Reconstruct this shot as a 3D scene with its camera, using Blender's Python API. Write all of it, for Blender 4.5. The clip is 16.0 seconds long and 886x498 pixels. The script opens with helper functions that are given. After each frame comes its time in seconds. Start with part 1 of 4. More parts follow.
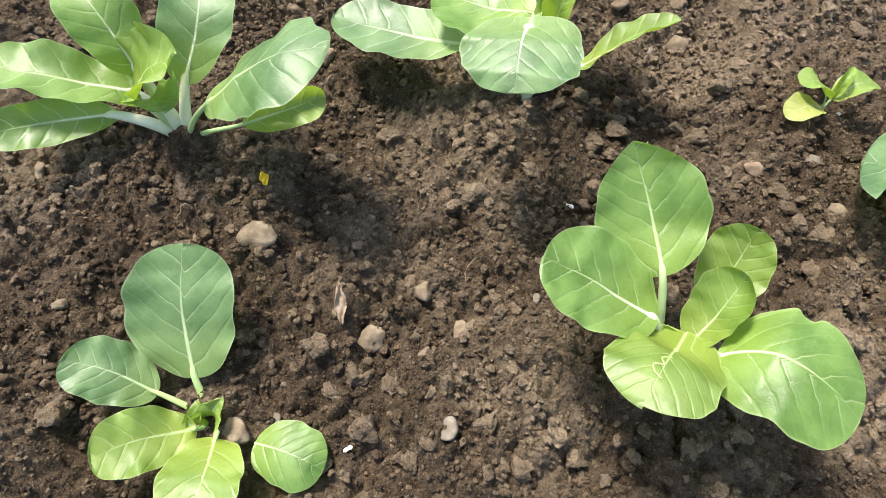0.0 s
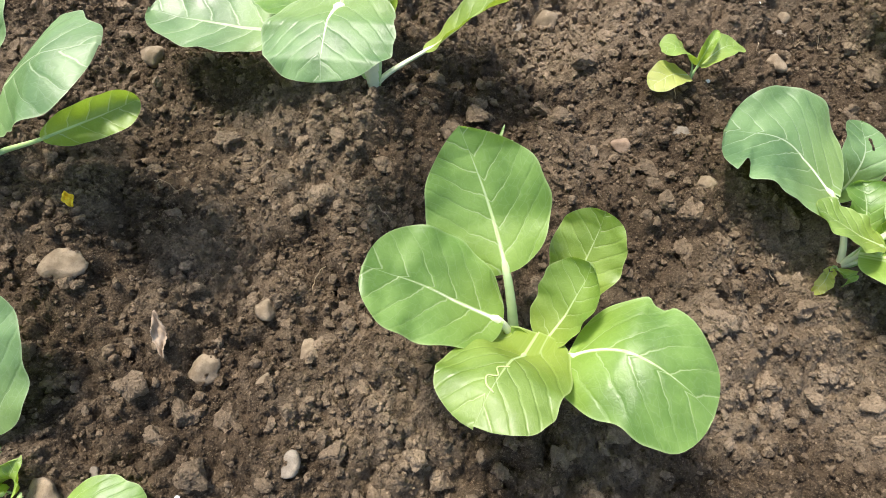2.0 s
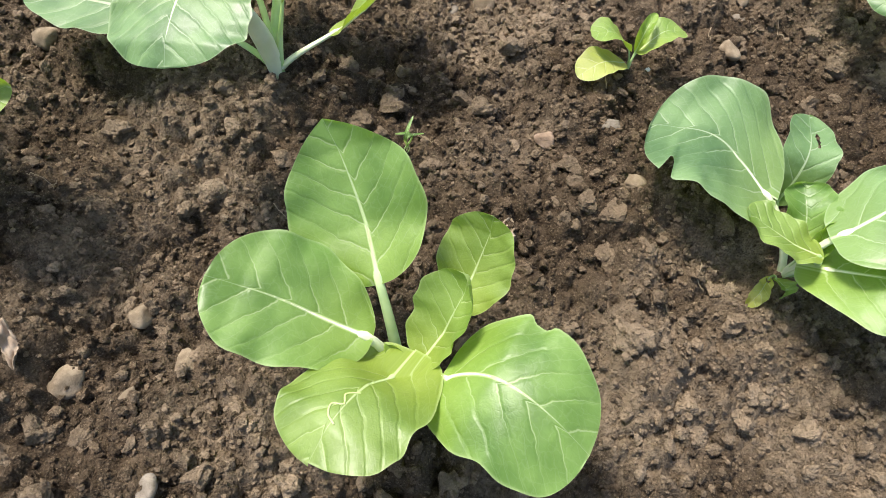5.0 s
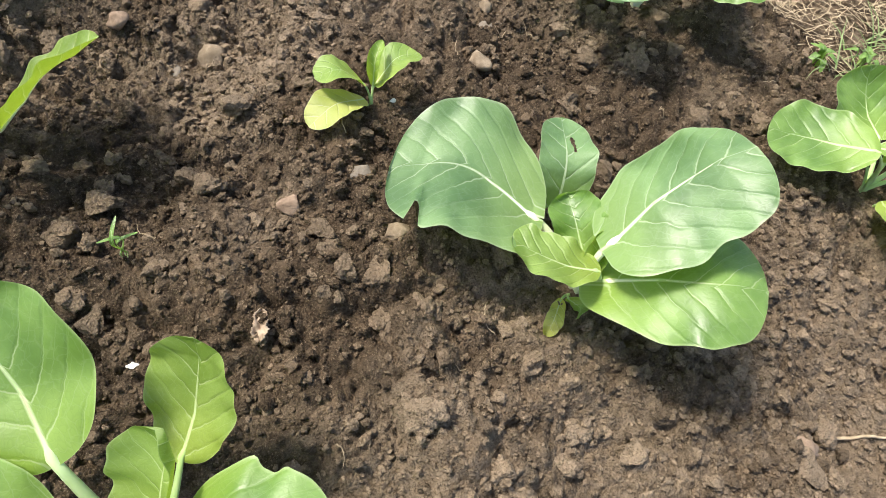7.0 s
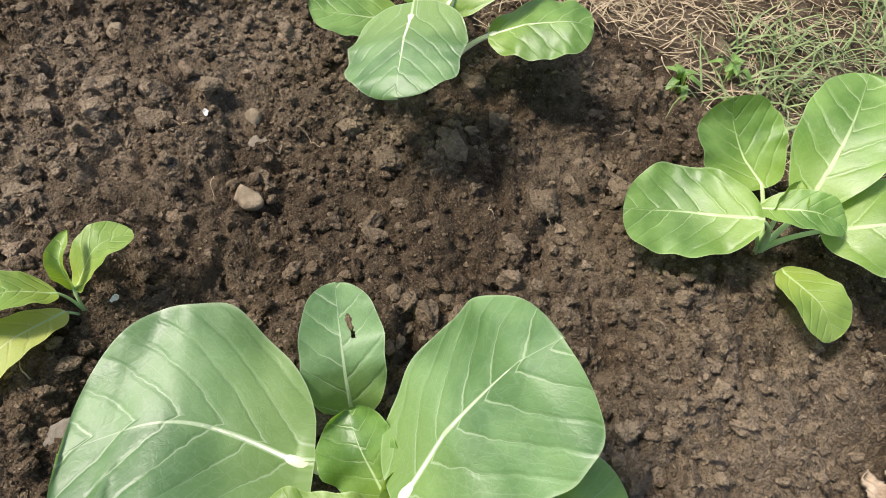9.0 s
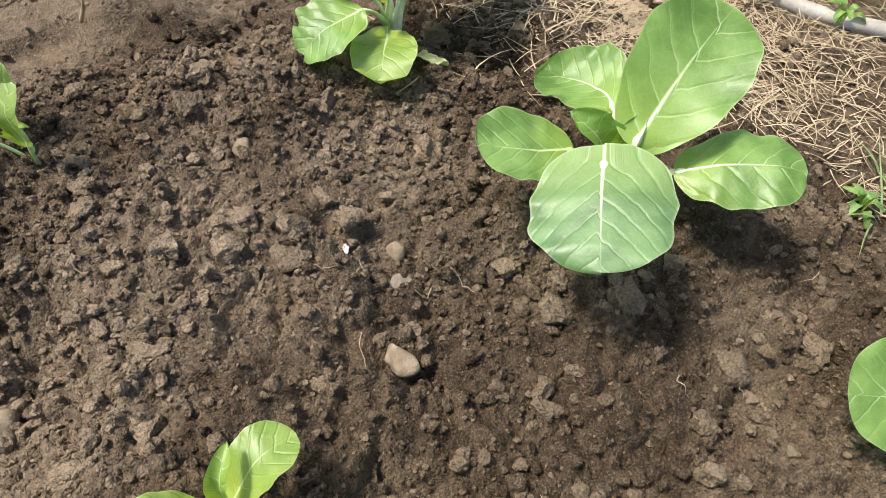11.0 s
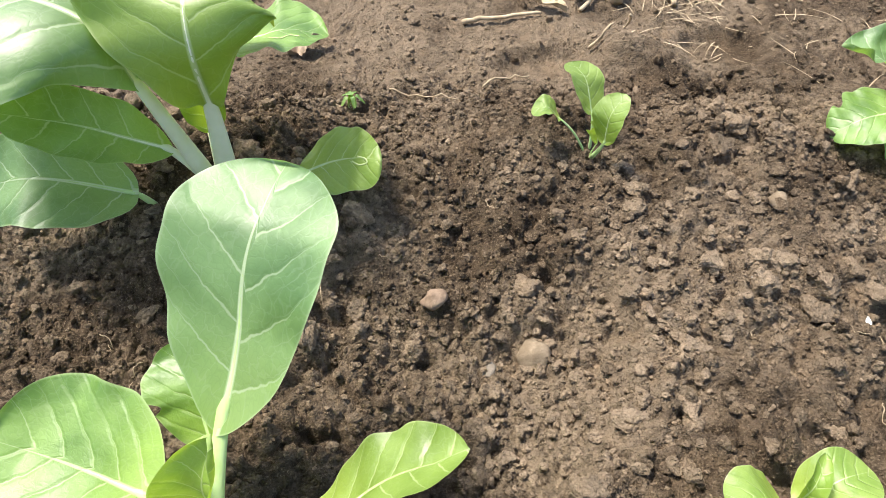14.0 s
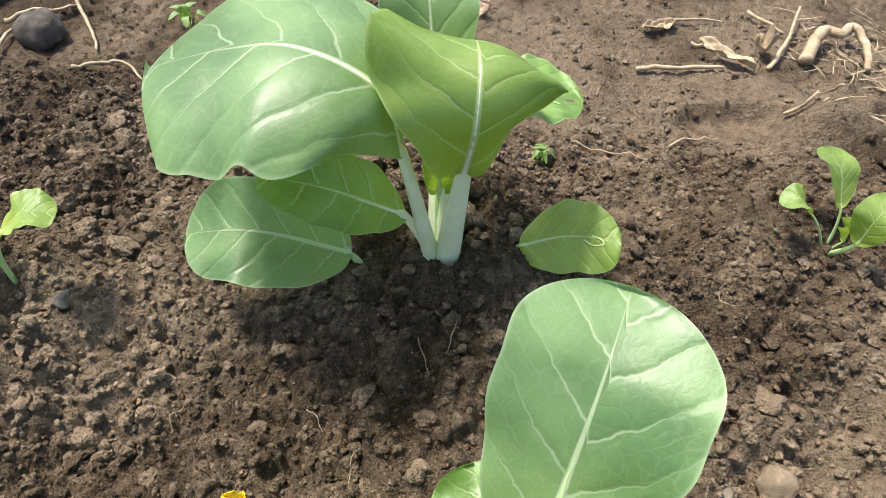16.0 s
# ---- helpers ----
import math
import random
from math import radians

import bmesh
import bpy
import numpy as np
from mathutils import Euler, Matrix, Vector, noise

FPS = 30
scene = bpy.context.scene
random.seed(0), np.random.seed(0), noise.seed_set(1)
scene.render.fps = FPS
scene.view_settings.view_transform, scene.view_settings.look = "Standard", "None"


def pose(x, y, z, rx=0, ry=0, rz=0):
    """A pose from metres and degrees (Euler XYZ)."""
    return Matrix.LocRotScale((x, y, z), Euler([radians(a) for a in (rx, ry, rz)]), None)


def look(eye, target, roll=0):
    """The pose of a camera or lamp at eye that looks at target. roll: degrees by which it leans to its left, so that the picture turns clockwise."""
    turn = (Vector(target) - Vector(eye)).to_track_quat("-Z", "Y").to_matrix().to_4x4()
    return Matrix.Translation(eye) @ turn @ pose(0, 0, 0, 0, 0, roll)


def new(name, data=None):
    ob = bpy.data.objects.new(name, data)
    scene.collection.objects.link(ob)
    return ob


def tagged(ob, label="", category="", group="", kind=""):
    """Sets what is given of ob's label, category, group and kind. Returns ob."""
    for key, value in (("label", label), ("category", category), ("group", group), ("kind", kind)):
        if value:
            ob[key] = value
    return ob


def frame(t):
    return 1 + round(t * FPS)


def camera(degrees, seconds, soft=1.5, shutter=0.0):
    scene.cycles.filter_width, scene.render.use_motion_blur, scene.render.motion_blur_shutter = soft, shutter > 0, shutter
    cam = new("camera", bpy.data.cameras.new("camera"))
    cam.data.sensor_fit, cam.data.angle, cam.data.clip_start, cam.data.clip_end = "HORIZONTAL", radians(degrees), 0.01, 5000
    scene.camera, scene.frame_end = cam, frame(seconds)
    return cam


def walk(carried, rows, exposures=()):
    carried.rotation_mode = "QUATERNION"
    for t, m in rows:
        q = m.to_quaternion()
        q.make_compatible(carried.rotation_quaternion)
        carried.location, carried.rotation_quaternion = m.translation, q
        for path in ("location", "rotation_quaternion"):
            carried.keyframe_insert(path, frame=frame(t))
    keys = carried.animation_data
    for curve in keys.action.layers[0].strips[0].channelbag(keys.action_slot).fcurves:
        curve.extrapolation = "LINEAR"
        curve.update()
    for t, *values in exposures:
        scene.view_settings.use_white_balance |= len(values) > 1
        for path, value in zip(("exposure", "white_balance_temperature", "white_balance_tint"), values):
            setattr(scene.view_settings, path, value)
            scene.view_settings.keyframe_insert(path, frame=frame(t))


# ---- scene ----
cam = camera(72.0, 16.0, soft=0.65)
PATH = [
    (0, (0.221, 0.064, 0.508), (0.223, 1.057, -1.229), 9.0),
    (0.5, (0.245, 0.079, 0.502), (0.347, 1.047, -1.245), 12.8),
    (1, (0.27, 0.086, 0.493), (0.368, 1.059, -1.252), 11.5),
    (1.5, (0.297, 0.099, 0.482), (0.407, 1.059, -1.27), 10.5),
    (2, (0.318, 0.106, 0.475), (0.452, 1.093, -1.259), 10.7),
    (2.5, (0.326, 0.121, 0.468), (0.509, 1.099, -1.267), 13.9),
    (3, (0.355, 0.125, 0.466), (0.46, 1.148, -1.249), 9.1),
    (3.2, (0.355, 0.129, 0.464), (0.452, 1.145, -1.256), 9.1),
    (5.3, (0.415, 0.143, 0.443), (0.518, 1.089, -1.316), 10.1),
    (5.5, (0.417, 0.14, 0.437), (0.539, 1.129, -1.297), 10.0),
    (6, (0.44, 0.154, 0.436), (0.605, 1.14, -1.296), 7.2),
    (6.5, (0.474, 0.174, 0.422), (0.841, 1.133, -1.295), 14.3),
    (7, (0.516, 0.203, 0.421), (0.973, 1.167, -1.271), 12.6),
    (7.5, (0.572, 0.225, 0.416), (1.147, 1.194, -1.237), 12.7),
    (8, (0.647, 0.241, 0.404), (1.335, 1.175, -1.225), 12.6),
    (8.5, (0.704, 0.273, 0.39), (1.363, 1.174, -1.27), 7.7),
    (9, (0.693, 0.318, 0.384), (1.261, 1.264, -1.283), 4.5),
    (9.5, (0.675, 0.37, 0.387), (1.25, 1.302, -1.287), 4.3),
    (9.7, (0.686, 0.395, 0.386), (1.232, 1.294, -1.315), 2.6),
    (11.8, (0.636, 0.494, 0.393), (1.15, 1.553, -1.224), 4.2),
    (12, (0.635, 0.502, 0.395), (1.142, 1.574, -1.216), 3.9),
    (12.5, (0.599, 0.505, 0.407), (1.018, 1.606, -1.209), 3.7),
    (13, (0.534, 0.49, 0.411), (0.806, 1.627, -1.211), 2.6),
    (13.5, (0.456, 0.48, 0.417), (0.587, 1.635, -1.211), 1.9),
    (14, (0.398, 0.468, 0.419), (0.388, 1.685, -1.168), 1.2),
    (14.5, (0.352, 0.469, 0.429), (0.256, 1.668, -1.169), 0.1),
    (15, (0.301, 0.484, 0.432), (0.167, 1.683, -1.164), -0.1),
    (15.5, (0.271, 0.511, 0.426), (0.138, 1.716, -1.166), 0.5),
    (16, (0.244, 0.532, 0.414), (0.148, 1.748, -1.171), 4.0),
]
walk(cam, [(t, look(eye, target, roll)) for t, eye, target, roll in PATH],
     exposures=[(0, 0.92), (2, 0.86), (5.5, 0.79), (6, 0.75), (7, 0.86), (7.5, 0.88), (8.5, 0.55), (9.5, 0.49), (12, 0.88), (12.5, 0.88), (13, 1.10), (13.5, 1.30), (14.5, 0.88), (15, 0.84), (16, 0.92)])

# ---- world, sun, exposure ----
SUN_AZ, SUN_EL = 145.0, 62.0      # degrees: azimuth from +x towards +y, height over the horizon
world = bpy.data.worlds.new("sky_world")
scene.world = world
world.use_nodes = True
wn = world.node_tree.nodes
sky = wn.new("ShaderNodeTexSky")
sky.sky_type = "NISHITA"
sky.sun_disc = False
sky.sun_elevation = radians(SUN_EL)
sky.sun_rotation = radians(90 - SUN_AZ)
sky.air_density, sky.dust_density, sky.ozone_density = 1.0, 2.5, 1.0
wn["Background"].inputs["Strength"].default_value = 0.15
world.node_tree.links.new(sky.outputs["Color"], wn["Background"].inputs["Color"])
sun_data = bpy.data.lights.new("sun", "SUN")
sun_data.energy, sun_data.angle, sun_data.color = 3.7, radians(11.0), (1.0, 0.932, 0.845)
sun = new("sun", sun_data)
sun_way = Vector((math.cos(radians(SUN_EL)) * math.cos(radians(SUN_AZ)), math.cos(radians(SUN_EL)) * math.sin(radians(SUN_AZ)), math.sin(radians(SUN_EL))))
sun.matrix_world = look(sun_way * 10, (0, 0, 0))


# ---- materials ----
class Nodes:
    """A short way to write node materials."""

    def __init__(self, name):
        self.mat = bpy.data.materials.new(name)
        self.mat.use_nodes = True
        self.tree = self.mat.node_tree
        self.bsdf = self.tree.nodes["Principled BSDF"]
        self.out = self.tree.nodes["Material Output"]

    def node(self, kind, **sets):
        n = self.tree.nodes.new(kind)
        for k, v in sets.items():
            setattr(n, k, v)
        return n

    def link(self, a, b):
        self.tree.links.new(a, b)

    def put(self, socket, value):
        if hasattr(value, "is_linked"):
            self.link(value, socket)
        else:
            socket.default_value = value

    def math(self, op, a, b=0.0, c=0.0, clamp=False):
        n = self.node("ShaderNodeMath", operation=op, use_clamp=clamp)
        for s, v in zip(n.inputs, (a, b, c)):
            self.put(s, v)
        return n.outputs[0]

    def noise(self, vector, scale, detail=3.0, rough=0.55):
        n = self.node("ShaderNodeTexNoise")
        if vector is not None:
            self.link(vector, n.inputs["Vector"])
        n.inputs["Scale"].default_value, n.inputs["Detail"].default_value, n.inputs["Roughness"].default_value = scale, detail, rough
        return n.outputs["Fac"]

    def step(self, value, lo, hi, a=0.0, b=1.0):
        n = self.node("ShaderNodeMapRange", interpolation_type="SMOOTHSTEP")
        for s, v in zip(n.inputs, (value, lo, hi, a, b)):
            self.put(s, v)
        return n.outputs[0]

    def mix(self, fac, a, b):
        n = self.node("ShaderNodeMix", data_type="RGBA")
        self.put(n.inputs[0], fac)
        self.put(n.inputs[6], a if hasattr(a, "is_linked") else (*a, 1))
        self.put(n.inputs[7], b if hasattr(b, "is_linked") else (*b, 1))
        return n.outputs[2]

    def bump(self, height, strength, distance, normal=None):
        n = self.node("ShaderNodeBump")
        n.inputs["Strength"].default_value, n.inputs["Distance"].default_value = strength, distance
        self.link(height, n.inputs["Height"])
        if normal is not None:
            self.link(normal, n.inputs["Normal"])
        return n.outputs["Normal"]


# where the bed has dried out and gone pale: x, y, spread
DRY_SPOTS = [(0.515, 0.680, 0.10), (0.600, 0.345, 0.09), (0.665, 0.335, 0.08), (0.70, 0.265, 0.06), (0.93, 0.235, 0.12), (0.655, 0.700, 0.10), (0.66, 0.93, 0.10), (0.93, 0.53, 0.06), (-0.01, 0.74, 0.10), (0.05, 1.16, 0.20), (0.32, 1.17, 0.20), (0.62, 1.22, 0.18), (0.60, 0.29, 0.08)]


def soil_material(name, dark, mid, pale, island=False):
    m = Nodes(name)
    pos = m.node("ShaderNodeNewGeometry").outputs["Position"]
    big, fine, grit = m.noise(pos, 7.0, 4), m.noise(pos, 90.0, 5, 0.65), m.noise(pos, 700.0, 3, 0.6)
    dry = m.step(m.noise(pos, 3.0, 2), 0.52, 0.72, 0.0, 0.35)
    for sx, sy, spread in DRY_SPOTS:
        far = m.node("ShaderNodeVectorMath", operation="DISTANCE")
        m.link(pos, far.inputs[0])
        far.inputs[1].default_value = (sx, sy, 0.0)
        dry = m.math("MAXIMUM", dry, m.step(far.outputs["Value"], spread * 0.35, spread * 1.35, 1.0, 0.0))
    blotch = m.math("ADD", big, m.math("MULTIPLY", dry, 0.16))
    colour = m.mix(m.step(blotch, 0.42, 0.66), mid, pale)
    wet = m.math("SUBTRACT", 0.75, m.math("MULTIPLY", dry, 0.40))
    colour = m.mix(m.step(fine, 0.32, 0.62, wet, 0.0), colour, dark)
    colour = m.mix(m.step(grit, 0.54, 0.70, 0.0, 0.7), colour, pale)
    colour = m.mix(m.step(grit, 0.28, 0.46, 0.65, 0.0), colour, dark)
    colour = m.mix(m.step(m.noise(pos, 38.0, 3, 0.6), 0.50, 0.72, 0.0, 0.45), colour, tuple(c * k for c, k in zip(pale, (0.78, 0.72, 0.66))))
    if island:
        rnd = m.node("ShaderNodeNewGeometry").outputs["Random Per Island"]
        colour = m.mix(m.step(rnd, 0.60, 1.0, 0.0, 0.52), colour, pale)
        colour = m.mix(m.step(rnd, 0.0, 0.45, 0.55, 0.0), colour, dark)
    m.link(colour, m.bsdf.inputs["Base Color"])
    m.bsdf.inputs["Roughness"].default_value = 0.95
    m.bsdf.inputs["Specular IOR Level"].default_value = 0.12
    vor = m.node("ShaderNodeTexVoronoi", feature="SMOOTH_F1")
    vor.inputs["Scale"].default_value, vor.inputs["Smoothness"].default_value = 330.0, 0.25
    vor.inputs["Detail"].default_value, vor.inputs["Roughness"].default_value = 2.0, 0.7
    bent = m.node("ShaderNodeVectorMath", operation="ADD")
    shake = m.node("ShaderNodeTexNoise")
    shake.inputs["Scale"].default_value = 160.0
    soften = m.node("ShaderNodeVectorMath", operation="SCALE")
    soften.inputs["Scale"].default_value = 0.006
    m.link(pos, shake.inputs["Vector"])
    m.link(shake.outputs["Color"], soften.inputs[0])
    m.link(pos, bent.inputs[0])
    m.link(soften.outputs[0], bent.inputs[1])
    m.link(bent.outputs[0], vor.inputs["Vector"])
    grain = m.math("SUBTRACT", 1.0, vor.outputs["Distance"])
    n1 = m.bump(grain, 1.0, 0.0036, m.bump(fine, 0.9, 0.008))
    m.link(m.bump(grit, 0.8, 0.0016, n1), m.bsdf.inputs["Normal"])
    return m.mat


def plain_material(name, a, b, scale, rough=0.8, bump=0.3, dist=0.001, spec=0.3):
    m = Nodes(name)
    pos = m.node("ShaderNodeTexCoord").outputs["Object"]
    n, f = m.noise(pos, scale, 4), m.noise(pos, scale * 9, 3)
    c = m.mix(m.step(n, 0.35, 0.68), a, b)
    c = m.mix(m.step(f, 0.5, 0.75, 0.0, 0.35), c, tuple(x * 0.45 for x in a))
    m.link(c, m.bsdf.inputs["Base Color"])
    m.bsdf.inputs["Roughness"].default_value = rough
    m.bsdf.inputs["Specular IOR Level"].default_value = spec
    m.link(m.bump(f, bump, dist), m.bsdf.inputs["Normal"])
    return m.mat


def leaf_material(name, deep, light, vein, gloss=0.42, through_light=0.34):
    """A leaf with midrib, side veins and a fine net. The blade's UV map runs along it (x) and across it (y), both by its length; its
    attribute "course" counts the side veins from base to tip."""
    m = Nodes(name)
    uv = m.node("ShaderNodeUVMap", uv_map="UVMap").outputs["UV"]
    oi = m.node("ShaderNodeObjectInfo").outputs["Random"]
    course = m.node("ShaderNodeAttribute", attribute_name="course").outputs["Fac"]
    rim = m.node("ShaderNodeAttribute", attribute_name="rim").outputs["Fac"]
    warp = m.node("ShaderNodeVectorMath", operation="ADD")
    off = m.node("ShaderNodeCombineXYZ")
    m.put(off.inputs[0], m.math("MULTIPLY", oi, 13.0))
    m.put(off.inputs[1], m.math("MULTIPLY", oi, 7.0))
    m.link(uv, warp.inputs[0])
    m.link(off.outputs[0], warp.inputs[1])
    moved = warp.outputs[0]
    sep = m.node("ShaderNodeSeparateXYZ")
    m.link(uv, sep.inputs[0])
    x, y = sep.outputs[0], sep.outputs[1]
    wob = m.math("SUBTRACT", m.noise(moved, 6.0, 3), 0.5)
    wob2 = m.math("SUBTRACT", m.noise(moved, 22.0, 2), 0.5)
    a = m.math("ABSOLUTE", y)
    ph = m.math("ADD", course, m.math("ADD", m.math("MULTIPLY", wob, 0.42), m.math("MULTIPLY", wob2, 0.10)))
    d = m.math("ABSOLUTE", m.math("SUBTRACT", m.math("FRACT", ph), 0.5))
    width = m.step(a, 0.0, 0.34, 0.052, 0.013)
    lateral = m.math("SUBTRACT", 1.0, m.step(m.math("DIVIDE", d, width), 0.15, 1.0))
    lateral = m.math("MULTIPLY", lateral, m.step(a, 0.02, 0.36, 0.60, 0.16))
    # every second course forks into a thinner vein
    d2 = m.math("ABSOLUTE", m.math("SUBTRACT", m.math("FRACT", m.math("ADD", m.math("MULTIPLY", ph, 2.0), m.math("MULTIPLY", a, 1.7))), 0.5))
    fork = m.math("SUBTRACT", 1.0, m.step(d2, 0.0, 0.05))
    fork = m.math("MULTIPLY", fork, m.step(a, 0.08, 0.24, 0.0, 0.16))
    ribw = m.step(x, 0.0, 0.95, 0.021, 0.003)
    rib = m.math("SUBTRACT", 1.0, m.step(m.math("DIVIDE", a, ribw), 0.40, 1.0))
    rib = m.math("MULTIPLY", rib, m.step(x, 0.35, 1.0, 1.0, 0.35))
    bent = m.node("ShaderNodeVectorMath", operation="ADD")
    bend = m.node("ShaderNodeCombineXYZ")
    m.put(bend.inputs[0], m.math("MULTIPLY", wob2, 0.07))
    m.put(bend.inputs[1], m.math("MULTIPLY", wob, 0.12))
    m.link(moved, bent.inputs[0])
    m.link(bend.outputs[0], bent.inputs[1])

    def cells(scale):
        vor = m.node("ShaderNodeTexVoronoi", feature="DISTANCE_TO_EDGE")
        vor.inputs["Scale"].default_value = scale
        m.link(bent.outputs[0], vor.inputs["Vector"])
        return vor.outputs["Distance"]

    edge, edge2 = cells(13.0), cells(34.0)
    net = m.math("SUBTRACT", 1.0, m.step(edge, 0.0, 0.05))
    net2 = m.math("SUBTRACT", 1.0, m.step(edge2, 0.0, 0.09))
    strong = m.math("MAXIMUM", m.math("MAXIMUM", rib, lateral), fork, clamp=True)
    veins = m.math("MAXIMUM", strong, m.math("MULTIPLY", net, 0.09), clamp=True)
    patch = m.noise(moved, 2.2, 3)
    mott = m.noise(moved, 30.0, 3)
    blade = m.mix(m.step(patch, 0.34, 0.66), deep, light)
    blade = m.mix(m.step(mott, 0.45, 0.75, 0.0, 0.18), blade, light)
    # the paler, yellower leaf heart near the stalk
    blade = m.mix(m.step(x, 0.0, 0.55, 0.70, 0.0), blade, tuple(c * k for c, k in zip(light, (1.25, 1.10, 0.75))))
    # fine net darkened: the shade of its grooves, put into the blade's colour
    blade = m.mix(m.math("MULTIPLY", net2, 0.14), blade, tuple(c * 0.6 for c in deep))
    # pale flecks and rubbed marks
    fleck = m.math("MULTIPLY", m.step(m.noise(moved, 44.0, 2), 0.70, 0.80), m.step(m.noise(moved, 5.0, 1), 0.52, 0.66))
    blade = m.mix(m.math("MULTIPLY", fleck, 0.4), blade, tuple(c * k for c, k in zip(vein, (1.0, 1.0, 0.7))))
    colour = m.mix(veins, blade, vein)
    colour = m.mix(m.step(rim, 0.955, 1.0, 0.0, 0.45), colour, vein)
    m.link(colour, m.bsdf.inputs["Base Color"])
    m.put(m.bsdf.inputs["Roughness"], m.step(patch, 0.3, 0.7, gloss - 0.03, gloss + 0.09))
    m.bsdf.inputs["Specular IOR Level"].default_value = 0.68
    m.bsdf.inputs["Coat Weight"].default_value = 0.10
    m.bsdf.inputs["Coat Roughness"].default_value = 0.48
    quilt = m.math("ADD", m.math("MULTIPLY", m.step(edge, 0.0, 0.30), 0.14), m.math("MULTIPLY", m.step(d, 0.0, 0.16), 0.85))
    quilt = m.math("ADD", quilt, m.math("MULTIPLY", m.step(edge2, 0.0, 0.25), 0.10))
    n1 = m.bump(quilt, 0.40, 0.0008, m.bump(m.noise(moved, 4.0, 2), 0.12, 0.006))
    n2 = m.bump(m.noise(moved, 70.0, 2), 0.03, 0.0006, n1)
    m.link(n2, m.bsdf.inputs["Normal"])
    tr = m.node("ShaderNodeBsdfTranslucent")
    thin = m.mix(veins, tuple(min(1, c * k) for c, k in zip(light, (1.35, 1.35, 0.35))), vein)
    m.link(thin, tr.inputs["Color"])
    m.link(n2, tr.inputs["Normal"])
    mx = m.node("ShaderNodeMixShader")
    mx.inputs[0].default_value = through_light
    m.link(m.bsdf.outputs[0], mx.inputs[1])
    m.link(tr.outputs[0], mx.inputs[2])
    m.link(mx.outputs[0], m.out.inputs["Surface"])
    return m.mat


def stalk_material(name, a, b):
    m = Nodes(name)
    pos = m.node("ShaderNodeTexCoord").outputs["Object"]
    n, f = m.noise(pos, 40.0, 3), m.noise(pos, 400.0, 2)
    m.link(m.mix(m.step(n, 0.3, 0.7), a, b), m.bsdf.inputs["Base Color"])
    m.bsdf.inputs["Roughness"].default_value = 0.4
    m.bsdf.inputs["Subsurface Weight"].default_value = 0.15
    m.bsdf.inputs["Subsurface Radius"].default_value = (0.004, 0.005, 0.002)
    m.link(m.bump(f, 0.15, 0.0005), m.bsdf.inputs["Normal"])
    return m.mat


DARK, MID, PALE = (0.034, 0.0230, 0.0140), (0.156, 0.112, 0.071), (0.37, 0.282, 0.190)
# SOIL is CLOD darkened, so shade between the crumbs is put into its colour
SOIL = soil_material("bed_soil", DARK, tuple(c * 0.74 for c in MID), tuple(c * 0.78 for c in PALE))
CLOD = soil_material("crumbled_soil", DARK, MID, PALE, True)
GREEN = leaf_material("leaf_green", (0.092, 0.198, 0.030), (0.224, 0.378, 0.086), (0.48, 0.59, 0.27))
# blue-green leaf, paled so the sky's sheen is already in its colour
BLUE = leaf_material("leaf_blue_green_sheen", (0.088, 0.184, 0.060), (0.206, 0.348, 0.132), (0.50, 0.60, 0.35), 0.43)
YOUNG = leaf_material("leaf_yellow_green", (0.178, 0.295, 0.040), (0.285, 0.408, 0.080), (0.54, 0.63, 0.27), 0.44)
LIME = leaf_material("leaf_light_green", (0.138, 0.230, 0.032), (0.245, 0.362, 0.074), (0.50, 0.60, 0.26), 0.42)
FADED = leaf_material("leaf_fading", (0.34, 0.40, 0.085), (0.45, 0.49, 0.135), (0.62, 0.64, 0.34), 0.55)
STALK = stalk_material("stalk_white_green", (0.66, 0.71, 0.44), (0.78, 0.81, 0.58))
MINED = stalk_material("mined_leaf", (0.42, 0.52, 0.17), (0.52, 0.60, 0.26))
STALK_GREEN = stalk_material("stalk_pale_green", (0.38, 0.54, 0.19), (0.52, 0.65, 0.32))
STONE = plain_material("stone_tan", (0.170, 0.128, 0.082), (0.30, 0.235, 0.158), 90.0, 0.9, 0.9)
STONE_GREY = plain_material("stone_grey", (0.160, 0.134, 0.102), (0.275, 0.235, 0.182), 90.0, 0.9, 0.9)
STONE_DARK = plain_material("stone_dark", (0.060, 0.052, 0.042), (0.115, 0.098, 0.078), 90.0, 0.9, 0.9)
STONE_RED = plain_material("stone_reddish", (0.20, 0.138, 0.093), (0.31, 0.225, 0.155), 90.0, 0.9, 0.9)
STRAW = plain_material("dry_straw", (0.33, 0.255, 0.155), (0.50, 0.40, 0.26), 120.0, 0.7, 0.2)
STALE = plain_material("bleached_wood", (0.36, 0.27, 0.165), (0.50, 0.40, 0.27), 60.0, 0.85, 0.6, 0.002)
TUB = plain_material("brown_clay", (0.085, 0.066, 0.048), (0.125, 0.098, 0.072), 14.0, 0.85, 0.4)
DRY = plain_material("dry_leaf", (0.27, 0.20, 0.135), (0.43, 0.335, 0.24), 90.0, 0.75, 0.4)
WHITE = plain_material("white_fleck", (0.72, 0.70, 0.64), (0.82, 0.80, 0.75), 90.0, 0.7, 0.2)
ROOTLET = plain_material("dry_rootlet", (0.25, 0.19, 0.115), (0.40, 0.31, 0.20), 120.0, 0.7, 0.2)
YELLOW = plain_material("yellow_petal", (0.80, 0.52, 0.02), (0.86, 0.64, 0.05), 90.0, 0.6, 0.2)
